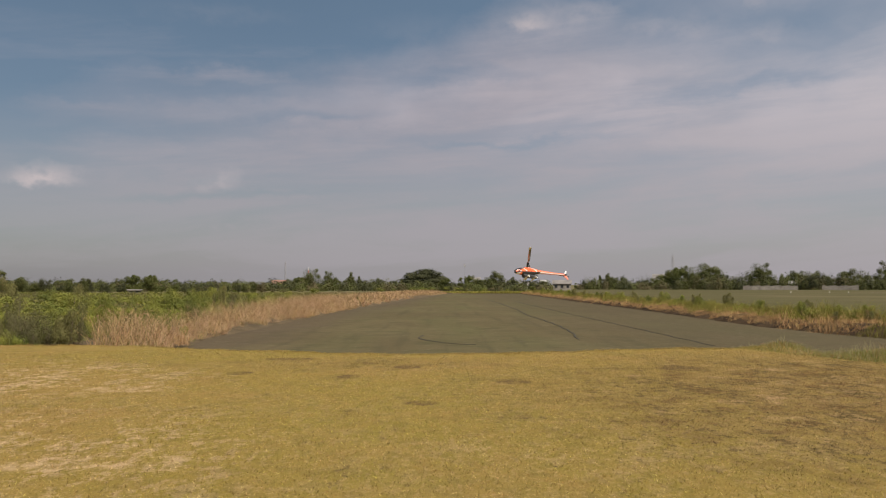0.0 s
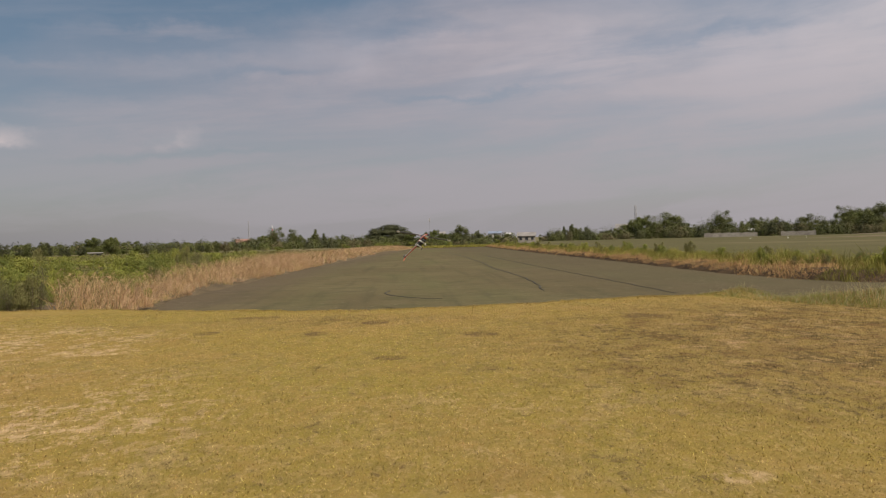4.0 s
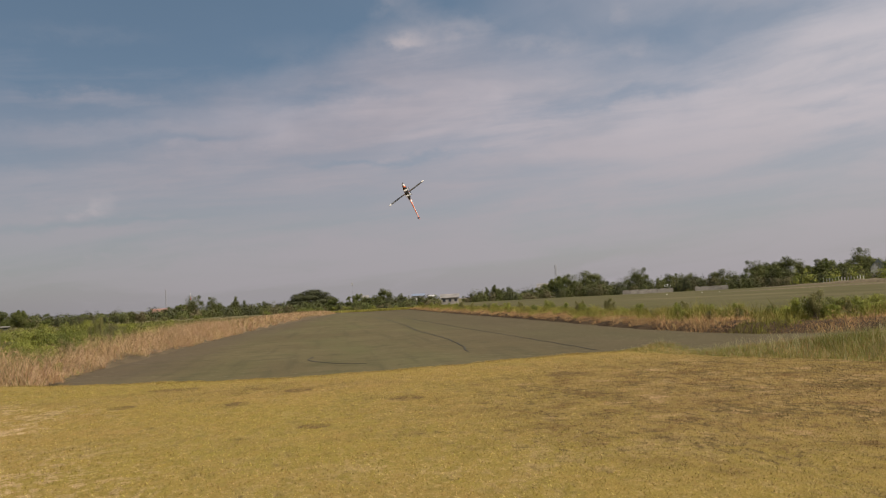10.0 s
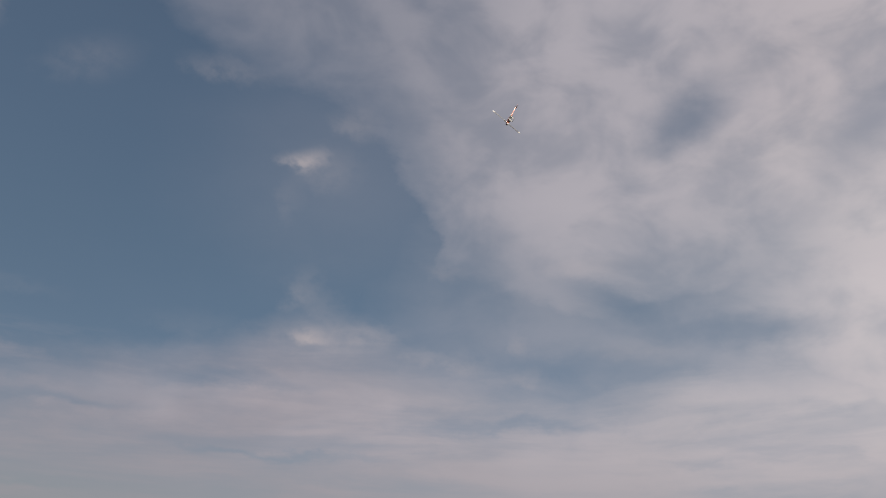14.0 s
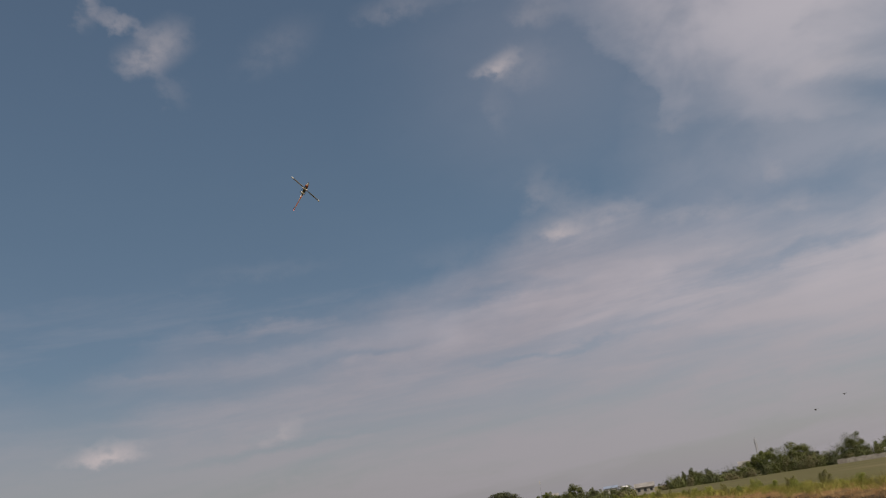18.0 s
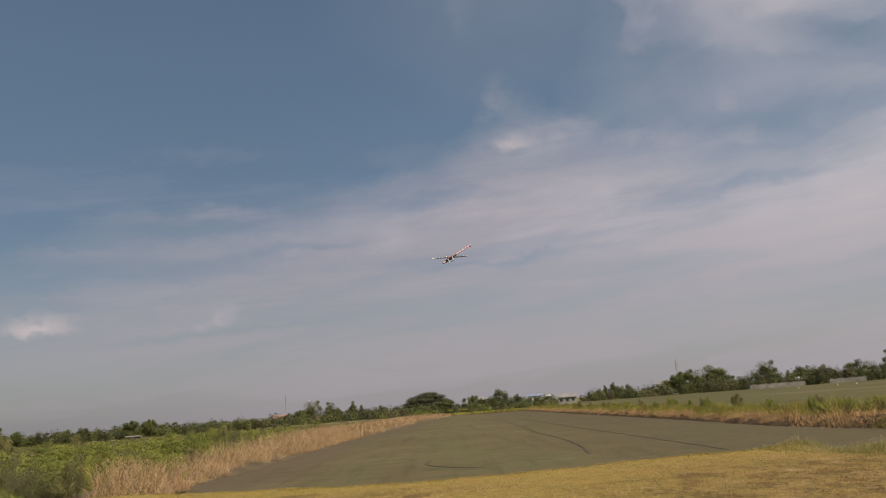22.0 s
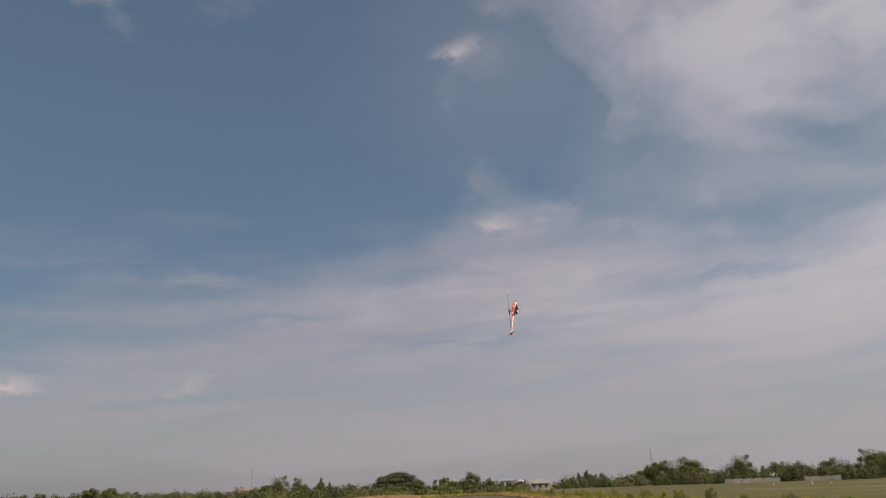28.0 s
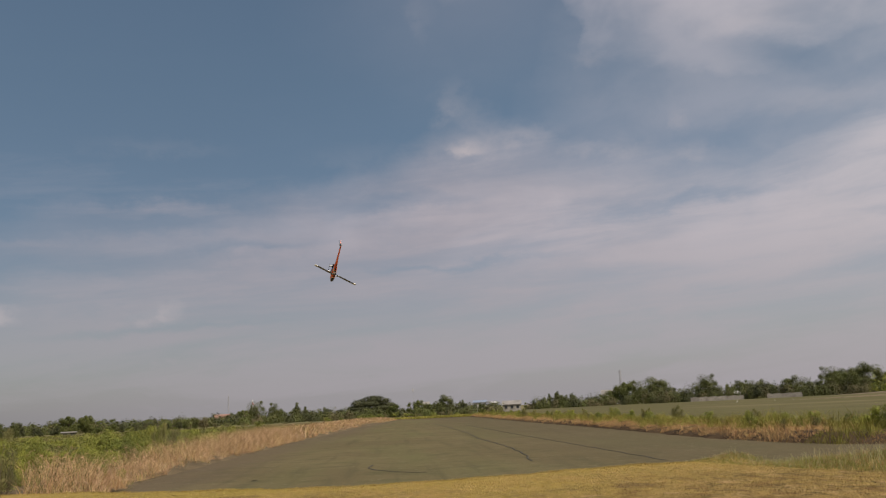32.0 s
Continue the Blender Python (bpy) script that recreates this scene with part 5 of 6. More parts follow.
# dead leaves tangled in the straw of the bund's flank
for y0, y1, n, size, where in ((30.8, 75, 70000, 0.055, "near"), (75, 206, 40000, 0.1, "far")):
    x, y = scatter(n, (15, 27, y0, y1), lambda x, y: (bund_off(x, y) < 3.0 + 0.2 * step(44 - y, 0, 5)) & patchy(x, y, 1.5, 31, -0.4))
    side = np.where(y < 36.5, -np.sign(y - 34.6), -np.sign(x - bund_x(y))) * bund_off(x, y)
    k = np.flatnonzero(side > 1.75 - 0.4 * step(54 - y, 0, 6) - 0.75 * step(44 - y, 0, 6) + 1.1 * wobble(x, y, 1.1, 33))
    z = bund_height(x[k], y[k]) + 0.3 * (1 + 0.5 * step(56 - y[k], 0, 14)) * np.clip(1 + wobble(x[k], y[k], 2.1, 35), 0.2, 2) * RNG.uniform(0, 1, len(k))
    tagged(leaf_cloud("straw_litter", np.stack([x[k], y[k], z], -1), RNG.uniform(0.4, 1.4, len(k)) * size, M_STRAW, slim=0.13), "dead brown leaves tangled on the " + where + " flank of the bund", "straw", kind="stuff")

# unmown grass at the lawn's right rim
x, y = scatter(560000, (6.8, 26, 3, 28), lambda x, y: (y > tall_line(x) + 0.3 * wobble(x, y, 2.0, 41)) & (np.hypot(x, y) < 26) & (y < lawn_edge(x) + 1.5) & (np.arctan2(x, y) < 0.95) & patchy(x, y, 1.2, 42, -0.9))
z = lawn_height(x, y)
grow = bank_top(x, y) * (0.3 + 0.7 * step(y - tall_line(x), -0.2, 3.0))
P = np.stack([x, y, z - 0.02], -1)
tagged(blades("unmown_grass", P, (0.05 + 0.4 * grow) * (1 + 0.4 * wobble(x, y, 1.6, 47)) * RNG.uniform(0.3, 1.0, len(x)), RNG.uniform(0.003, 0.006, len(x)), M_GRASS, 1.1), "tall yellow-green unmown grass beside the lawn", "grass", kind="stuff")
k = np.flatnonzero(RNG.uniform(0, 1, len(x)) < 0.06)
tagged(blades("seed_stalks", P[k], (0.08 + 0.62 * grow[k]) * RNG.uniform(0.6, 1.15, len(k)), RNG.uniform(0.005, 0.010, len(k)), M_SEED, 0.5), "pale seed stalks among the unmown grass", "grass", kind="stuff")
k = np.flatnonzero(RNG.uniform(0, 1, len(x)) < 0.12)
tagged(blades("dead_undergrowth", P[k], (0.05 + 0.3 * grow[k]) * RNG.uniform(0.6, 1.2, len(k)), RNG.uniform(0.005, 0.010, len(k)), M_STRAW, 1.2), "dead brown stems under the unmown grass", "grass", kind="stuff")
# yellow-green growth behind the field's far end
x, y = scatter(26000, (-12, 26, 203, 214), lambda x, y: patchy(x, y, 0.3, 51, -0.8))
P = np.stack([x, y, np.full_like(x, -0.45)], -1)
tagged(blades("far_weeds", P, RNG.uniform(0.2, 0.55, len(x)), RNG.uniform(0.06, 0.13, len(x)), M_BUND_GRASS, 0.7), "olive weeds at the field's far end", "weeds", kind="stuff")
# ragged rim of the lawn
x, y = scatter(60000, (-16, 9, 19.5, 23.6), lambda x, y: (np.abs(y - lawn_edge(x) + 0.1) < 0.45 + 0.2 * wobble(x, y, 2, 43)) & patchy(x, y, 2.0, 44, -0.6))
P = np.stack([x, y, lawn_height(x, y) - 0.01], -1)
tagged(blades("rim_grass", P, RNG.uniform(0.01, 0.05, len(x)) * (1 + 0.7 * wobble(x, y, 2.6, 45)), RNG.uniform(0.006, 0.012, len(x)), M_TURF, 0.9), "short dry grass along the rim of the lawn", "grass", kind="stuff")
# mown turf in front of the eye
n = 300000
d = 5.5 + 17.5 * RNG.uniform(0, 1, n) ** 1.05
a0 = np.radians(RNG.uniform(-33, 46, n))
x, y = d * np.sin(a0), d * np.cos(a0)
ok = (y < lawn_edge(x) + 0.2) & (y < tall_line(np.maximum(x, 7.0)) + 40 * (x < 7))
x, y, d = x[ok], y[ok], d[ok]
P = np.stack([x, y, lawn_height(x, y) - 0.006], -1)
burn = np.clip(1 - ((x - 8.5) / 9) ** 2 - ((y - 12.5) / 9.5) ** 2, 0, 1)
kind = RNG.uniform(0, 1, len(x)) + 0.2 * burn * (wobble(x, y, 1.1, 91) > -0.2)
# the last of the three tones carries painted shade among the blades
for name, sel, mat, words in (("mown_turf", kind < 0.58, M_TURF, "short yellow-green mown turf"), ("bleached_turf", (kind >= 0.58) & (kind < 0.85), M_TURF_PALE, "paler blades among the mown turf"), ("shaded_turf", kind >= 0.85, M_TURF_DARK, "darker mown turf blades with shade in their colour")):
    k = np.flatnonzero(sel)
    tagged(blades(name, P[k], RNG.uniform(0.006, 0.022, len(k)) * (1 + 0.8 * RNG.uniform(0, 1, len(k)) ** 8), RNG.uniform(0.004, 0.009, len(k)) * (0.5 + d[k] / 14), mat, 1.3), words, "grass", kind="stuff")


# ---- the radio-controlled helicopter ----
def loft(stations, sides=20):
    """A closed shell through elliptical sections: (x, z of centre, half width, half height)."""
    bm = bmesh.new()
    rows = []
    for x, zc, w, h in stations:
        rows.append([bm.verts.new((x, w * math.cos(q), zc + h * math.sin(q))) for q in (2 * math.pi * k / sides for k in range(sides))])
    for lo, hi in zip(rows, rows[1:]):
        for k in range(sides):
            bm.faces.new((lo[k], lo[(k + 1) % sides], hi[(k + 1) % sides], hi[k]))
    bm.faces.new(rows[0][::-1])
    bm.faces.new(rows[-1])
    bmesh.ops.recalc_face_normals(bm, faces=bm.faces)
    return bm


def slab(outline, thick, axis="y"):
    """A flat plate from an outline in two axes, with thickness along the third, edges bevelled."""
    bm = bmesh.new()
    lo, hi = [], []
    for u, v in outline:
        for side, got in ((-thick / 2, lo), (thick / 2, hi)):
            got.append(bm.verts.new((u, side, v) if axis == "y" else (u, v, side) if axis == "z" else (side, u, v)))
    bm.faces.new(lo[::-1])
    bm.faces.new(hi)
    n = len(lo)
    for k in range(n):
        bm.faces.new((lo[k], lo[(k + 1) % n], hi[(k + 1) % n], hi[k]))
    bmesh.ops.recalc_face_normals(bm, faces=bm.faces)
    return bm


def pipe(points, r, sides=8):
    bm = bmesh.new()
    for a, b in zip(points, points[1:]):
        limb(bm, a, b, r, r, sides)
    bmesh.ops.recalc_face_normals(bm, faces=bm.faces)
    return bm


def box(x0, x1, y0, y1, z0, z1, bevel=0.0):
    bm = bmesh.new()
    bmesh.ops.create_cube(bm, size=1.0)
    for v in bm.verts:
        v.co = Vector(((x0 + x1) / 2 + v.co.x * (x1 - x0), (y0 + y1) / 2 + v.co.y * (y1 - y0), (z0 + z1) / 2 + v.co.z * (z1 - z0)))
    if bevel:
        bmesh.ops.bevel(bm, geom=list(bm.edges), offset=bevel, segments=2, affect="EDGES")
    return bm


def rotor_blade(radius, root, chord, thick):
    """A blade along +x with a rounded leading edge, thin trailing edge and a rounded tip."""
    bm = bmesh.new()
    rows = []
    prof = ((-0.30, 0.0), (-0.22, 0.8), (0.0, 1.0), (0.35, 0.55), (0.70, 0.05), (0.35, -0.45), (0.0, -0.8), (-0.22, -0.7))
    for f, c in ((0.0, 0.55), (0.1, 0.95), (0.3, 1.0), (0.84, 1.0), (0.88, 1.15), (0.97, 1.12), (1.0, 0.65)):
        x = root + (radius - root) * f
        rows.append([bm.verts.new((x, u * chord * c, v * thick / 2)) for u, v in prof])
    n = len(prof)
    for lo, hi in zip(rows, rows[1:]):
        for k in range(n):
            bm.faces.new((lo[k], lo[(k + 1) % n], hi[(k + 1) % n], hi[k]))
    bm.faces.new(rows[0][::-1])
    bm.faces.new(rows[-1])
    bmesh.ops.recalc_face_normals(bm, faces=bm.faces)
    return bm


heli = tagged(new("model_helicopter"), "orange and white radio-controlled helicopter flying aerobatics", "helicopter")
part("fuselage", loft([(0.435, -0.045, 0.0053, 0.0054), (0.41, -0.042, 0.0264, 0.0288), (0.35, -0.032, 0.051, 0.054), (0.26, -0.018, 0.0651, 0.0738), (0.14, -0.002, 0.0757, 0.0936), (0.02, 0.004, 0.0722, 0.0972), (-0.1, 0.01, 0.0616, 0.0765), (-0.2, 0.018, 0.0475, 0.054), (-0.27, 0.02, 0.0405, 0.0423)]), M_LIVERY, heli, "orange shell with white curves and a dark belly", smooth=True)
part("windscreen", loft([(0.422, -0.027, 0.0088, 0.0108), (0.37, -0.0036, 0.0422, 0.0306), (0.29, 0.0234, 0.0546, 0.0324), (0.22, 0.0468, 0.0405, 0.027), (0.18, 0.063, 0.0176, 0.0126)]), M_GLASS, heli, "black tinted windscreen", smooth=True)
part("belly_frame", box(-0.16, 0.22, -0.045, 0.045, -0.145, -0.085, 0.01), M_CARBON, heli, "black carbon side frame")
boom = part("tail_boom", loft([(-0.25, 0.02, 0.044, 0.045), (-0.40, 0.022, 0.030, 0.031), (-0.70, 0.026, 0.023, 0.024), (-0.93, 0.03, 0.02, 0.021), (-0.99, 0.03, 0.018, 0.019)], 24), M_BOOM, heli, "tapered orange tail boom with white lines", smooth=True)
part("tail_gearbox", box(-1.035, -0.965, -0.022, 0.022, 0.005, 0.055, 0.008), M_CARBON, heli)
part("tail_fin", slab([(-0.97, 0.05), (-1.02, 0.05), (-1.065, 0.13), (-1.04, 0.133)], 0.009), M_WHITE, heli, "white upper tail fin")
part("tail_skid", slab([(-0.95, 0.005), (-1.03, 0.005), (-1.055, -0.085), (-1.035, -0.09)], 0.012), M_ORANGE, heli, "orange lower tail fin")
for x in (0.14, -0.07):
    strut = part("gear_strut", box(x - 0.024, x + 0.024, -0.098, 0.098, -0.158, -0.142, 0.006), M_WHITE, heli, "white moulded landing strut")
    for y in (-1, 1):
        part("strut_leg", pipe([(x, y * 0.09, -0.15), (x, y * 0.1, -0.168), (x, y * 0.104, -0.196)], 0.011), M_WHITE, strut)
for y in (-0.104, 0.104):
    part("skid", pipe([(0.21, y, -0.19), (0.18, y, -0.198), (-0.11, y, -0.198)], 0.007), M_CARBON, heli, "black skid tube")
part("mast", pipe([(0, 0, 0.09), (0, 0, 0.20)], 0.011, 10), M_STEEL, heli, "steel rotor mast")
part("swashplate", loft([(-0.035, 0.14, 0.012, 0.01), (0.0, 0.14, 0.045, 0.012), (0.035, 0.14, 0.012, 0.01)], 12), M_CARBON, heli)
for y in (-0.03, 0.03):
    part("pitch_link", pipe([(0.02, y, 0.14), (0.03, y, 0.185)], 0.004, 6), M_STEEL, heli)
ROTOR_Z = 0.19
rotor = part("main_rotor", box(-0.085, 0.085, -0.022, 0.022, -0.02, 0.02, 0.008), M_CARBON, heli, "black rotor head")
for turn in (0, 180):
    b = part("blade", rotor_blade(0.79, 0.08, 0.054, 0.010), M_BLADE, rotor, "dark carbon blade with a white end", smooth=True)
    b.matrix_basis = pose(0, 0, 0, 3, 0, turn)
    grip = part("blade_grip", box(0.07, 0.13, -0.02, 0.02, -0.014, 0.014, 0.005), M_STEEL, rotor)
    grip.matrix_basis = pose(0, 0, 0, 0, 0, turn)
part("head_button", loft([(-0.012, 0.03, 0.008, 0.008), (0.0, 0.03, 0.02, 0.012), (0.012, 0.03, 0.008, 0.008)], 10), M_WHITE, rotor)
tail_rotor = part("tail_rotor", box(-0.018, 0.018, -0.012, 0.012, -0.018, 0.018, 0.004), M_CARBON, heli, "two-bladed tail rotor")
for turn in (0, 180):
    b = part("tail_blade", rotor_blade(0.14, 0.015, 0.028, 0.006), M_CARBON, tail_rotor, smooth=True)
    b.matrix_basis = pose(0, 0, 0, 90, turn, 0)

heli.scale = (1.1, 1.1, 1.1)

# its flight: seconds, place, turn (degrees), angle of the main rotor
FLIGHT = [
    (0, 2.06, 20.19, 1.95, 27, -5, -148, 57),
    (0.5, 1.65, 23.21, 2.73, 46, -20, 22, 163),
    (1, 1.22, 22.35, 2.38, -130, -3, -177, 97),
    (1.5, 0.37, 19.79, 1.86, -173, -1, 41, 79),
    (2, -0.01, 16.98, 1.92, -125, -18, 128, 5),
    (2.5, 0.32, 27.09, 2.38, 117, -9, 31, 93),
    (3, 0.01, 31.56, 2.35, -46, 4, 150, 122),
    (3.5, 0.26, 27.17, 1.45, -12, -18, -69, 105),
    (5.5, 0.65, 25.13, 2.42, -67, -29, -50, 68),
    (6, 0.83, 20.27, 1.52, 6, 18, -98, 172),
    (6.5, 1.06, 17.36, 1.43, 2, 7, -81, 119),
    (7, 1.70, 21.69, 2.62, 0, -1, -79, 139),
    (7.5, 1.97, 19.74, 3.28, 6, -29, -85, 12),
    (8, 1.58, 19.88, 4.12, 21, -65, -93, 97),
    (8.5, 0.51, 27.68, 4.48, 170, -70, 112, 145),
    (9, -0.03, 29.91, 3.27, 175, -48, 101, 140),
    (9.5, 0.39, 25.72, 3.22, 16, -44, 108, 103),
    (10, 3.23, 33.92, 5.95, 69, -64, -158, 79),
    (10.5, 6.51, 31.65, 5.88, 24, -45, -126, 155),
    (11, 11.20, 35.15, 8.42, 85, -43, -174, 15),
    (11.5, 14.34, 35.74, 11.03, 64, -29, -165, 105),
    (12, 17.06, 41.95, 14.97, 98, -24, -174, 177),
    (12.5, 14.48, 27.68, 13.04, 42, 14, -144, 170),
    (13, 19.60, 39.49, 22.23, 96, 45, -170, 20),
    (13.5, 16.11, 32.63, 22.84, 93, 58, -155, 164),
    (15.5, -1.58, 39.17, 30.21, -111, 70, -45, 38),
    (16, -5.57, 44.42, 30.77, -106, 48, -9, 122),
    (16.5, -7.64, 43.79, 28.10, -68, 4, -7, 2),
    (17, -9.38, 40.89, 23.64, -109, -25, 23, 108),
    (17.5, -8.79, 36.92, 19.96, -88, -45, 3, 31),
    (18, -7.61, 36.86, 17.17, -43, -35, -39, 102),
    (18.5, -5.24, 36.66, 13.89, -140, -53, 28, 15),
    (19, -2.38, 36.02, 11.47, -42, -55, -50, 119),
    (19.5, -0.26, 37.83, 10.42, 14, -66, -98, 65),
    (20, 0.81, 38.29, 9.89, 114, -65, 141, 43),
    (20.5, 0.96, 37.61, 8.98, 98, -45, -175, 158),
    (21, 0.21, 40.72, 8.93, 103, -22, 177, 130),
    (21.5, 0.10, 38.53, 8.42, 58, -1, 154, 89),
    (22, 0.72, 40.30, 8.65, 67, 29, 178, 28),
    (22.5, 1.20, 35.72, 7.82, 125, 42, -137, 162),
    (23, 1.61, 36.06, 7.99, 139, 50, -116, 95),
    (23.5, 1.52, 35.92, 8.06, -14, 61, 79, 69),
    (24, -0.20, 33.06, 7.35, 76, 32, 30, 128),
    (24.5, -1.04, 35.39, 7.27, -90, 8, -3, 128),
    (25, -0.10, 34.12, 6.91, -134, -3, 8, 28),
    (25.5, 1.57, 35.56, 6.95, -79, -27, -16, 42),
    (27.5, 6.97, 33.96, 7.25, -33, -45, 45, 23),
    (28, 4.22, 34.86, 8.66, -88, -70, 63, 148),
    (28.5, 1.05, 30.69, 6.99, 14, -48, 78, 55),
    (29, 0.28, 33.77, 8.16, 106, -54, -25, 103),
    (29.5, 0.11, 34.28, 7.88, 108, -27, 1, 11),
    (30, -0.78, 32.22, 7.18, 130, -1, 18, 9),
    (30.5, -1.09, 32.55, 6.67, 86, 14, 23, 108),
    (31, -1.56, 30.98, 6.77, 85, 30, 37, 175),
    (31.5, -2.19, 30.63, 7.00, 56, 70, -30, 90),
    (32, -1.70, 27.50, 6.21, 179, 42, 110, 61),
]


def between(m0, m1, f):
    """A pose part of the way from one to the other."""
    return Matrix.LocRotScale(m0.translation.lerp(m1.translation, f), m0.to_quaternion().slerp(m1.to_quaternion(), f), None)


def spin(t0, a0, t1, a1, turns):
    """Times and angles from a0 to a1 (the same but for whole half turns), in steps of under 80 degrees."""
    total = (a1 - a0) % 180 + 180 * turns
    n = max(2, math.ceil(total / 78))
    return [(t0 + (t1 - t0) * k / n, a0 + total * k / n) for k in range(n)], a0 + total


def motions():
    fly, turn, angle = [], [], FLIGHT[0][7]
    for r0, r1 in zip(FLIGHT, FLIGHT[1:]):
        m0, m1 = pose(*r0[1:7]), pose(*r1[1:7])
        q0, q1 = m0.to_quaternion(), m1.to_quaternion()
        wide = math.degrees(q0.rotation_difference(q1).angle)
        wide = min(wide, 360 - wide)
        fly.append((r0[0], m0))
        n = math.ceil(wide / 75)
        for k in range(1, n):
            fly.append((r0[0] + (r1[0] - r0[0]) * k / n, between(m0, m1, k / n)))
        steps, angle = spin(r0[0], angle, r1[0], r1[7], round((r1[0] - r0[0]) * 5))
        turn += steps
    last = FLIGHT[-1]
    fly.append((last[0], pose(*last[1:7])))
    turn.append((last[0], angle))
    walk(heli, fly)
    walk(rotor, [(t, pose(0, 0, ROTOR_Z, 0, 0, a)) for t, a in turn])
    for (bird, wings), way in zip(birds, BIRD_WAYS):
        places = [(t, *polar(az, d), 1.65 + d * math.tan(radians(el))) for t, az, el, d in way]
        rows = []
        for k, (t, x, y, z) in enumerate(places):
            ahead, behind = places[min(k + 1, len(places) - 2)], places[max(k - 1, 1)]
            rows.append((t, pose(x, y, z, 0, 0, math.degrees(math.atan2(ahead[2] - behind[2], ahead[1] - behind[1])))))
        walk(bird, rows)
        up, down = way[1][0], way[-2][0]
        beats = int((down - up) / 0.1)
        for wing, side in wings:
            beat = [(0, pose(0, 0, 0, -62 * side, 0, 0))] + [(up + 0.1 * k, pose(0, 0, 0, side * (38 if k % 2 else -26), 0, 0)) for k in range(beats)] + [(32, pose(0, 0, 0, -62 * side, 0, 0))]
            beat.insert(1, (up - 0.1, pose(0, 0, 0, -62 * side, 0, 0)))
            beat.insert(-1, (down + 0.1, pose(0, 0, 0, -62 * side, 0, 0)))
            walk(wing, beat)
    walk(tail_rotor, [(k / 15, pose(-1.0, -0.045, 0.03, 0, 76 * k, 0)) for k in range(32 * 15 + 1)])



# ---- far buildings, masts and walls ----
def gable(x0, x1, y0, y1, z0, eave, ridge, over=0.4):
    """A pitched roof over a rectangle, ridge along x, with thickness."""
    bm = bmesh.new()
    ym = (y0 + y1) / 2
    pts = [(y0 - over, eave), (ym, ridge), (y1 + over, eave), (y1 + over, eave - 0.15), (ym, ridge - 0.18), (y0 - over, eave - 0.15)]
    a = [bm.verts.new((x0 - over, y, z)) for y, z in pts]
    b = [bm.verts.new((x1 + over, y, z)) for y, z in pts]
    n = len(pts)
    for k in range(n):
        bm.faces.new((a[k], a[(k + 1) % n], b[(k + 1) % n], b[k]))
    for r in (a[::-1], b):
        bm.faces.new((r[0], r[1], r[4], r[5]))
        bm.faces.new((r[1], r[2], r[3], r[4]))
    bmesh.ops.recalc_face_normals(bm, faces=bm.faces)
    return bm


def cuboid(x0, x1, y0, y1, z0, z1):
    bm = bmesh.new()
    v = [bm.verts.new((x, y, z)) for z in (z0, z1) for y in (y0, y1) for x in (x0, x1)]
    for f in ((0, 2, 3, 1), (4, 5, 7, 6), (0, 1, 5, 4), (2, 6, 7, 3), (0, 4, 6, 2), (1, 3, 7, 5)):
        bm.faces.new([v[k] for k in f])
    return bm


def house(label, az_mid, dist, width, depth, eave, ridge, wall, roof, windows=3, turn=0.0, category="house"):
    h = tagged(new("far_house"), label, category)
    x, y = polar(az_mid, dist)
    h.matrix_basis = pose(x, y, -0.62, 0, 0, -az_mid + turn)
    w = width / 2
    body = part("wall", cuboid(-w, w, -depth / 2, depth / 2, 0, eave), wall, h)
    bm = bmesh.new()
    for sx in (-w, w):
        v = [bm.verts.new(p) for p in ((sx, -depth / 2, eave), (sx, depth / 2, eave), (sx, 0, ridge - 0.2))]
        bm.faces.new(v)
    part("gable_wall", bm, wall, h)
    part("roof", gable(-w, w, -depth / 2, depth / 2, 0, eave + 0.1, ridge), roof, h)
    for k in range(windows):
        cx = -w + width * (k + 0.5) / windows
        win = part("window", cuboid(cx - 0.5, cx + 0.5, -depth / 2 - 0.05, -depth / 2 + 0.05, eave * 0.4, eave * 0.8), M_DARKWIN, h)
        part("window_sill", cuboid(cx - 0.6, cx + 0.6, -depth / 2 - 0.12, -depth / 2 - 0.04, eave * 0.34, eave * 0.4), wall, win)
    return h


house("pale grey hall with a dark sheet roof among trees", 7.95, 330, 6.6, 8, 2.5, 4.0, M_CONC, M_ROOF_GREY, 3)
house("white hall with a blue sheet roof behind trees", 5.85, 420, 6.0, 9, 4.2, 5.4, M_WALL, M_ROOF_BLUE, 3)
house("pale factory roof behind the trees", 6.75, 440, 3.2, 8, 3.6, 4.6, M_CONC, M_ROOF_PALE, 2)
house("small white-roofed building behind treetops", 2.3, 430, 2.6, 6, 4.2, 5.9, M_CONC, M_ROOF_GREY, 2)
house("pale roof showing above the trees", -0.05, 430, 3.0, 6, 3.6, 5.2, M_WALL, M_ROOF_GREY, 2)
house("red-roofed house beside the mast in trees", -9.2, 420, 5.5, 8, 3.2, 5.2, M_WALL, M_ROOF_RED, 3)
house("red tiled roof of a house deep in trees", -10.9, 520, 8.5, 8, 2.6, 5.0, M_WALL, M_ROOF_RED, 3)
house("grey domed hall roof behind the trees", 14.4, 520, 10, 12, 6.0, 8.4, M_WALL, M_ROOF_GREY, 3)
house("small pale farm hut by the wall", 22.3, 392, 2.4, 3, 2.6, 3.8, M_WALL, M_ROOF_PALE, 1)
house("white and blue steep-roofed house", 34.65, 399, 3.6, 6, 5.8, 9.6, M_WALL, M_ROOF_BLUE, 2, 90)
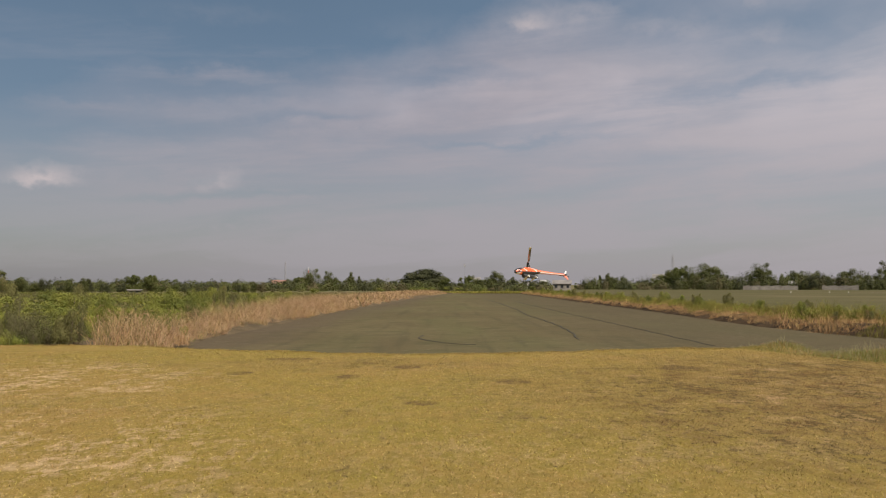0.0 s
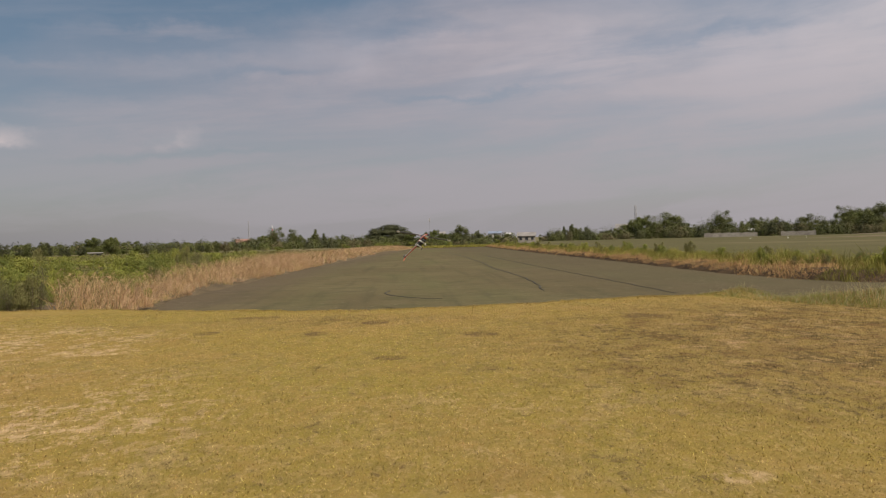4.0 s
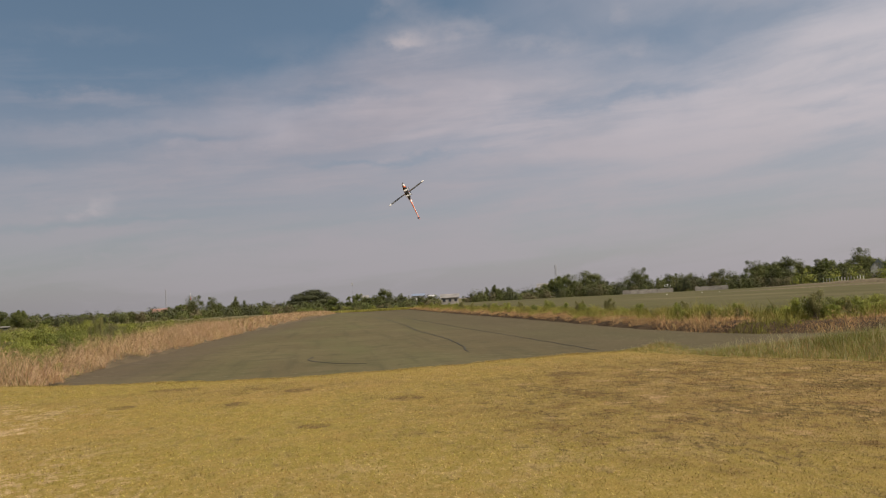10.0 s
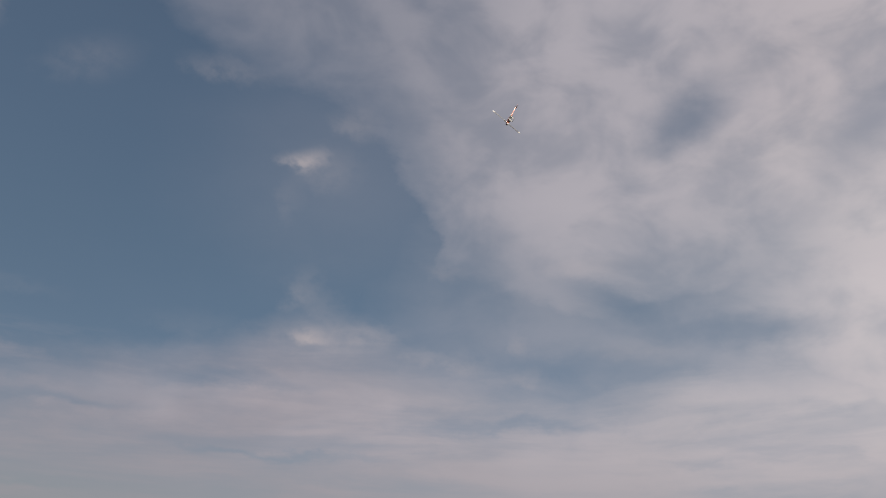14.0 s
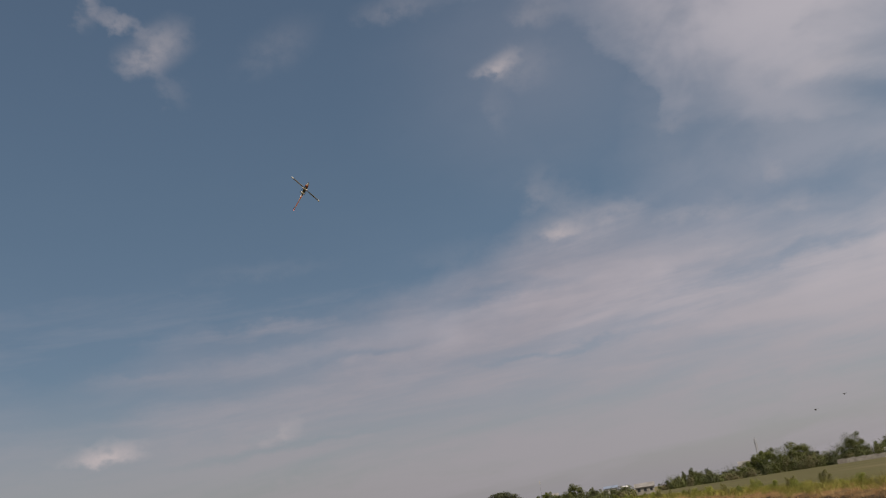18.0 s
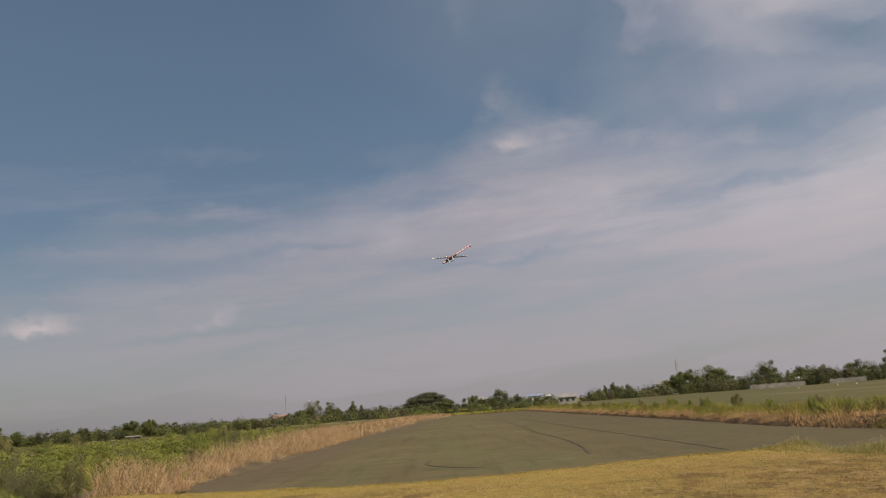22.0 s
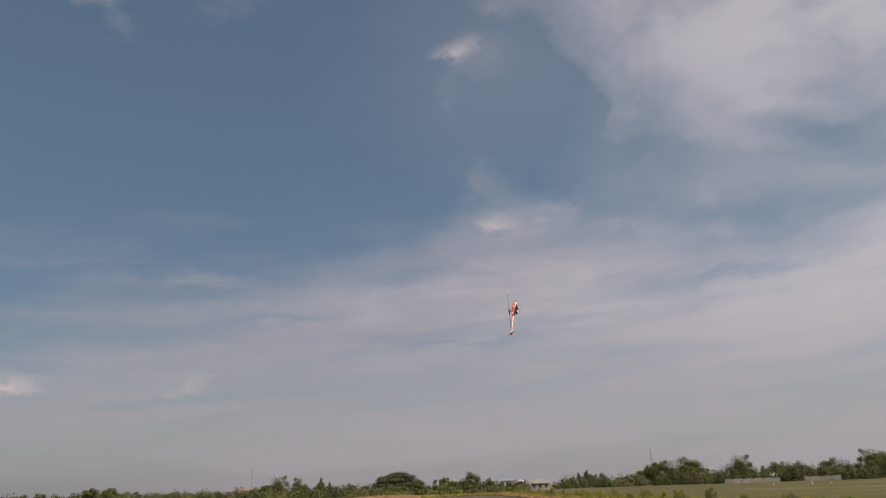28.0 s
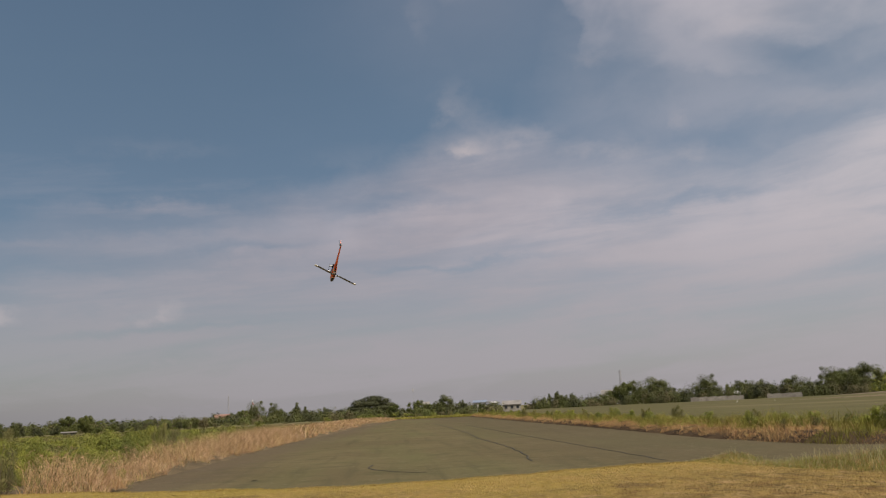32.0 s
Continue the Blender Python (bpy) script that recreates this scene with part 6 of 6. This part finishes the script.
house("long white shed with a sloping sheet roof", 36.1, 398, 11, 7, 5.0, 8.0, M_CONC, M_ROOF_PALE, 5, -25, "shed")
house("low grey farmhouse at the tree line", 44.6, 400, 12, 8, 6.2, 9.0, M_WALL, M_ROOF_GREY, 3)
house("grey low building in rough scrub", -19.9, 235, 3.0, 5, 0.8, 1.05, M_WALL_OLD, M_WALL_OLD, 2)

# wall along the second paddy's far side, panel by panel
wall_thing = tagged(new("boundary_wall"), "weathered grey concrete panel wall along the field", "wall")
for k in range(26):
    a0 = 19.5 + k * 0.2 + (1.4 if k > 15 else 0.0)
    x, y = polar(a0, 372)
    p = part("panel", cuboid(-0.66, 0.66, -0.08, 0.08, 0, 1.75 + 0.15 * math.sin(k * 2.1)), M_CONC, wall_thing)
    p.matrix_basis = pose(x, y, -0.62, 0, 0, -a0)
    q = part("post", cuboid(-0.1, 0.1, -0.14, 0.14, 0, 1.9), M_CONC, wall_thing)
    q.matrix_basis = pose(*polar(a0 + 0.1, 372), -0.62, 0, 0, -a0)
for k in range(14):
    a0 = 31.6 + k * 0.17
    post = tagged(new("white_post"), "short white concrete post in a row", "post", "white posts")
    part("shaft", cuboid(-0.22, 0.22, -0.22, 0.22, 0, 2.6 + 0.3 * math.sin(k * 1.7)), M_WHITEMAST, post)
    part("cap", cuboid(-0.28, 0.28, -0.28, 0.28, 2.6 + 0.3 * math.sin(k * 1.7), 2.75 + 0.3 * math.sin(k * 1.7)), M_WHITEMAST, post)
    post.matrix_basis = pose(*polar(a0, 378), -0.62, 0, 0, -a0)
tagged(ribbon("far_bank", [polar(a0, 372 - 0.6 * abs(a0 - 34)) for a0 in (27.5, 29, 32, 36, 40, 44, 48, 52)], 5.0, 1.35, M_BANK, seg=3.0, rough=0.4, fade=40.0), "bare brown earth bank beyond the paddy field", "bank", kind="structure")


def lattice_mast(label, az_mid, dist, top_el, half, mats, taper=0.55):
    """A three-legged lattice mast with rungs and diagonals, painted in bands if two paints are given."""
    m = tagged(new("lattice_mast"), label, "mast")
    x, y = polar(az_mid, dist)
    m.matrix_basis = pose(x, y, -0.62, 0, 0, -az_mid)
    h = 1.65 + 0.62 + dist * math.tan(radians(top_el))
    n = 8
    for k in range(n):
        z0, z1 = h * k / n, h * (k + 1) / n
        w0, w1 = half * (1 - taper * k / n), half * (1 - taper * (k + 1) / n)
        bm = bmesh.new()
        c0 = [Vector((w0 * math.cos(q), w0 * math.sin(q), z0)) for q in (0.5, 2.6, 4.7)]
        c1 = [Vector((w1 * math.cos(q), w1 * math.sin(q), z1)) for q in (0.5, 2.6, 4.7)]
        r = half * 0.13
        for i in range(3):
            limb(bm, c0[i], c1[i], r, r, 5)
            limb(bm, c0[i], c1[(i + 1) % 3], r * 0.6, r * 0.6, 4)
            limb(bm, c1[i], c1[(i + 1) % 3], r * 0.6, r * 0.6, 4)
        part("section", bm, mats[k % len(mats)], m)
    bm = bmesh.new()
    limb(bm, (0, 0, h * 0.98), (0, 0, h * 1.06), half * 0.1, half * 0.05, 5)
    part("aerial", bm, mats[-1], m)
    return m


lattice_mast("thin grey lattice radio mast on the skyline", -10.5, 620, 1.46, 0.55, [M_GALV])
lattice_mast("red and white banded mast on the skyline", -8.98, 560, 1.11, 0.42, [M_REDMAST, M_WHITEMAST])
lattice_mast("grey lattice telephone tower behind the trees", 15.12, 600, 1.86, 0.95, [M_GALV], 0.25)
slim = lattice_mast("slim pale mast with a dark lamp box on top", 1.46, 600, 1.2, 0.09, [M_GALV])
part("lamp_box", cuboid(-0.45, 0.45, -0.45, 0.45, 14.6, 16.8), M_GALV, slim)


def power_pole(az_mid, dist, top_el):
    p = tagged(new("power_pole"), "weathered power pole with a crossarm", "pole", "power poles")
    h = 2.27 + dist * math.tan(radians(top_el))
    bm = bmesh.new()
    limb(bm, (0, 0, 0), (0, 0, h), 0.2, 0.13, 8)
    part("shaft", bm, M_WOODPOLE, p)
    part("crossarm", cuboid(-1.1, 1.1, -0.09, 0.09, h - 0.7, h - 0.5), M_WOODPOLE, p)
    for s in (-0.95, 0.0, 0.95):
        bm = bmesh.new()
        limb(bm, (s, 0, h - 0.5), (s, 0, h - 0.2), 0.09, 0.06, 6)
        part("insulator", bm, M_CONC, p)
    p.matrix_basis = pose(*polar(az_mid, dist), -0.62, 0, 0, -az_mid)


for a0, d0, e0 in ((43.25, 420, 2.3), (36.35, 460, 1.85), (40.9, 470, 1.6)):
    power_pole(a0, d0, e0)


def dark_bird():
    """A small dark bird in flight: tapered body, beak, tail and two wings that beat."""
    b = tagged(new("flying_bird"), "small dark bird crossing low over the paddy field", "bird", "flying birds")
    part("body", loft([(-0.13, 0.0, 0.008, 0.008), (-0.06, 0.0, 0.032, 0.028), (0.03, 0.0, 0.042, 0.038), (0.10, 0.01, 0.028, 0.026), (0.135, 0.016, 0.024, 0.022), (0.16, 0.014, 0.006, 0.006)], 10), M_PLUMAGE, b, smooth=True)
    part("tail", slab([(-0.11, -0.02), (-0.11, 0.02), (-0.23, 0.05), (-0.21, 0.0), (-0.23, -0.05)], 0.008, "z"), M_PLUMAGE, b)
    bm = bmesh.new()
    limb(bm, (0.155, 0, 0.013), (0.19, 0, 0.008), 0.007, 0.002, 5)
    part("beak", bm, M_BEAK, b)
    wings = []
    for side in (-1, 1):
        pts = [(0.07, 0.0), (0.085, 0.09 * side), (0.05, 0.2 * side), (-0.03, 0.29 * side), (-0.035, 0.16 * side), (-0.06, 0.06 * side), (-0.06, 0.0)]
        wings.append((part("wing", slab(pts, 0.012, "z"), M_PLUMAGE, b), side))
    return b, wings


# time, azimuth, degrees above the horizon, distance
BIRD_WAYS = [
    [(0, 42.0, -1.187, 105), (16.0, 42.0, -1.187, 105), (17.4, 24.5, 4.0, 97), (18.6, 20.07, 2.85, 95), (19.2, 18.8, 2.35, 95), (20.0, 16.1, 1.8, 95), (20.8, 12.4, 1.35, 97), (21.6, 9.2, 0.82, 104), (22.6, 7.4, -0.657, 149), (32, 7.4, -0.657, 149)],
    [(0, 40.0, -1.187, 105), (16.0, 40.0, -1.187, 105), (17.4, 22.5, 3.3, 97), (18.6, 18.25, 2.3, 95), (19.2, 16.8, 1.72, 95), (20.0, 14.15, 1.32, 95), (20.8, 10.9, 0.9, 100), (21.4, 9.4, 0.1, 122), (22.0, 9.0, -0.753, 130), (32, 9.0, -0.753, 130)],
]


def egret(az_mid, dist, turn):
    """A white wading bird standing in the mud."""
    b = tagged(new("egret"), "white egret standing in the paddy field", "bird", "egrets")
    body = loft([(-0.24, 0.34, 0.01, 0.01), (-0.12, 0.37, 0.055, 0.05), (0.05, 0.42, 0.085, 0.085), (0.15, 0.46, 0.05, 0.05), (0.18, 0.48, 0.02, 0.02)], 10)
    part("body", body, M_FEATHER, b, smooth=True)
    bm = bmesh.new()
    for p0, p1 in (((0.15, 0, 0.47), (0.22, 0, 0.58)), ((0.22, 0, 0.58), (0.18, 0, 0.70)), ((0.18, 0, 0.70), (0.25, 0, 0.76))):
        limb(bm, p0, p1, 0.022, 0.02, 6)
    part("neck", bm, M_FEATHER, b)
    bm = bmesh.new()
    limb(bm, (0.25, 0, 0.76), (0.36, 0, 0.74), 0.014, 0.003, 5)
    part("beak", bm, M_BEAK, b)
    for s in (-0.03, 0.03):
        bm = bmesh.new()
        limb(bm, (0.02, s, 0.36), (0.03, s, 0.0), 0.008, 0.008, 5)
        part("leg", bm, M_CARBON, b)
    x, y = polar(az_mid, dist)
    b.matrix_basis = at_scale(x, y, FIELD - 0.02, radians(turn), 0.85)


for a0, d0, turn in ((22.2, 225, 20), (24.4, 232, 160), (25.45, 228, 75)):
    egret(a0, d0, turn)
birds = [dark_bird() for way in BIRD_WAYS]

motions()
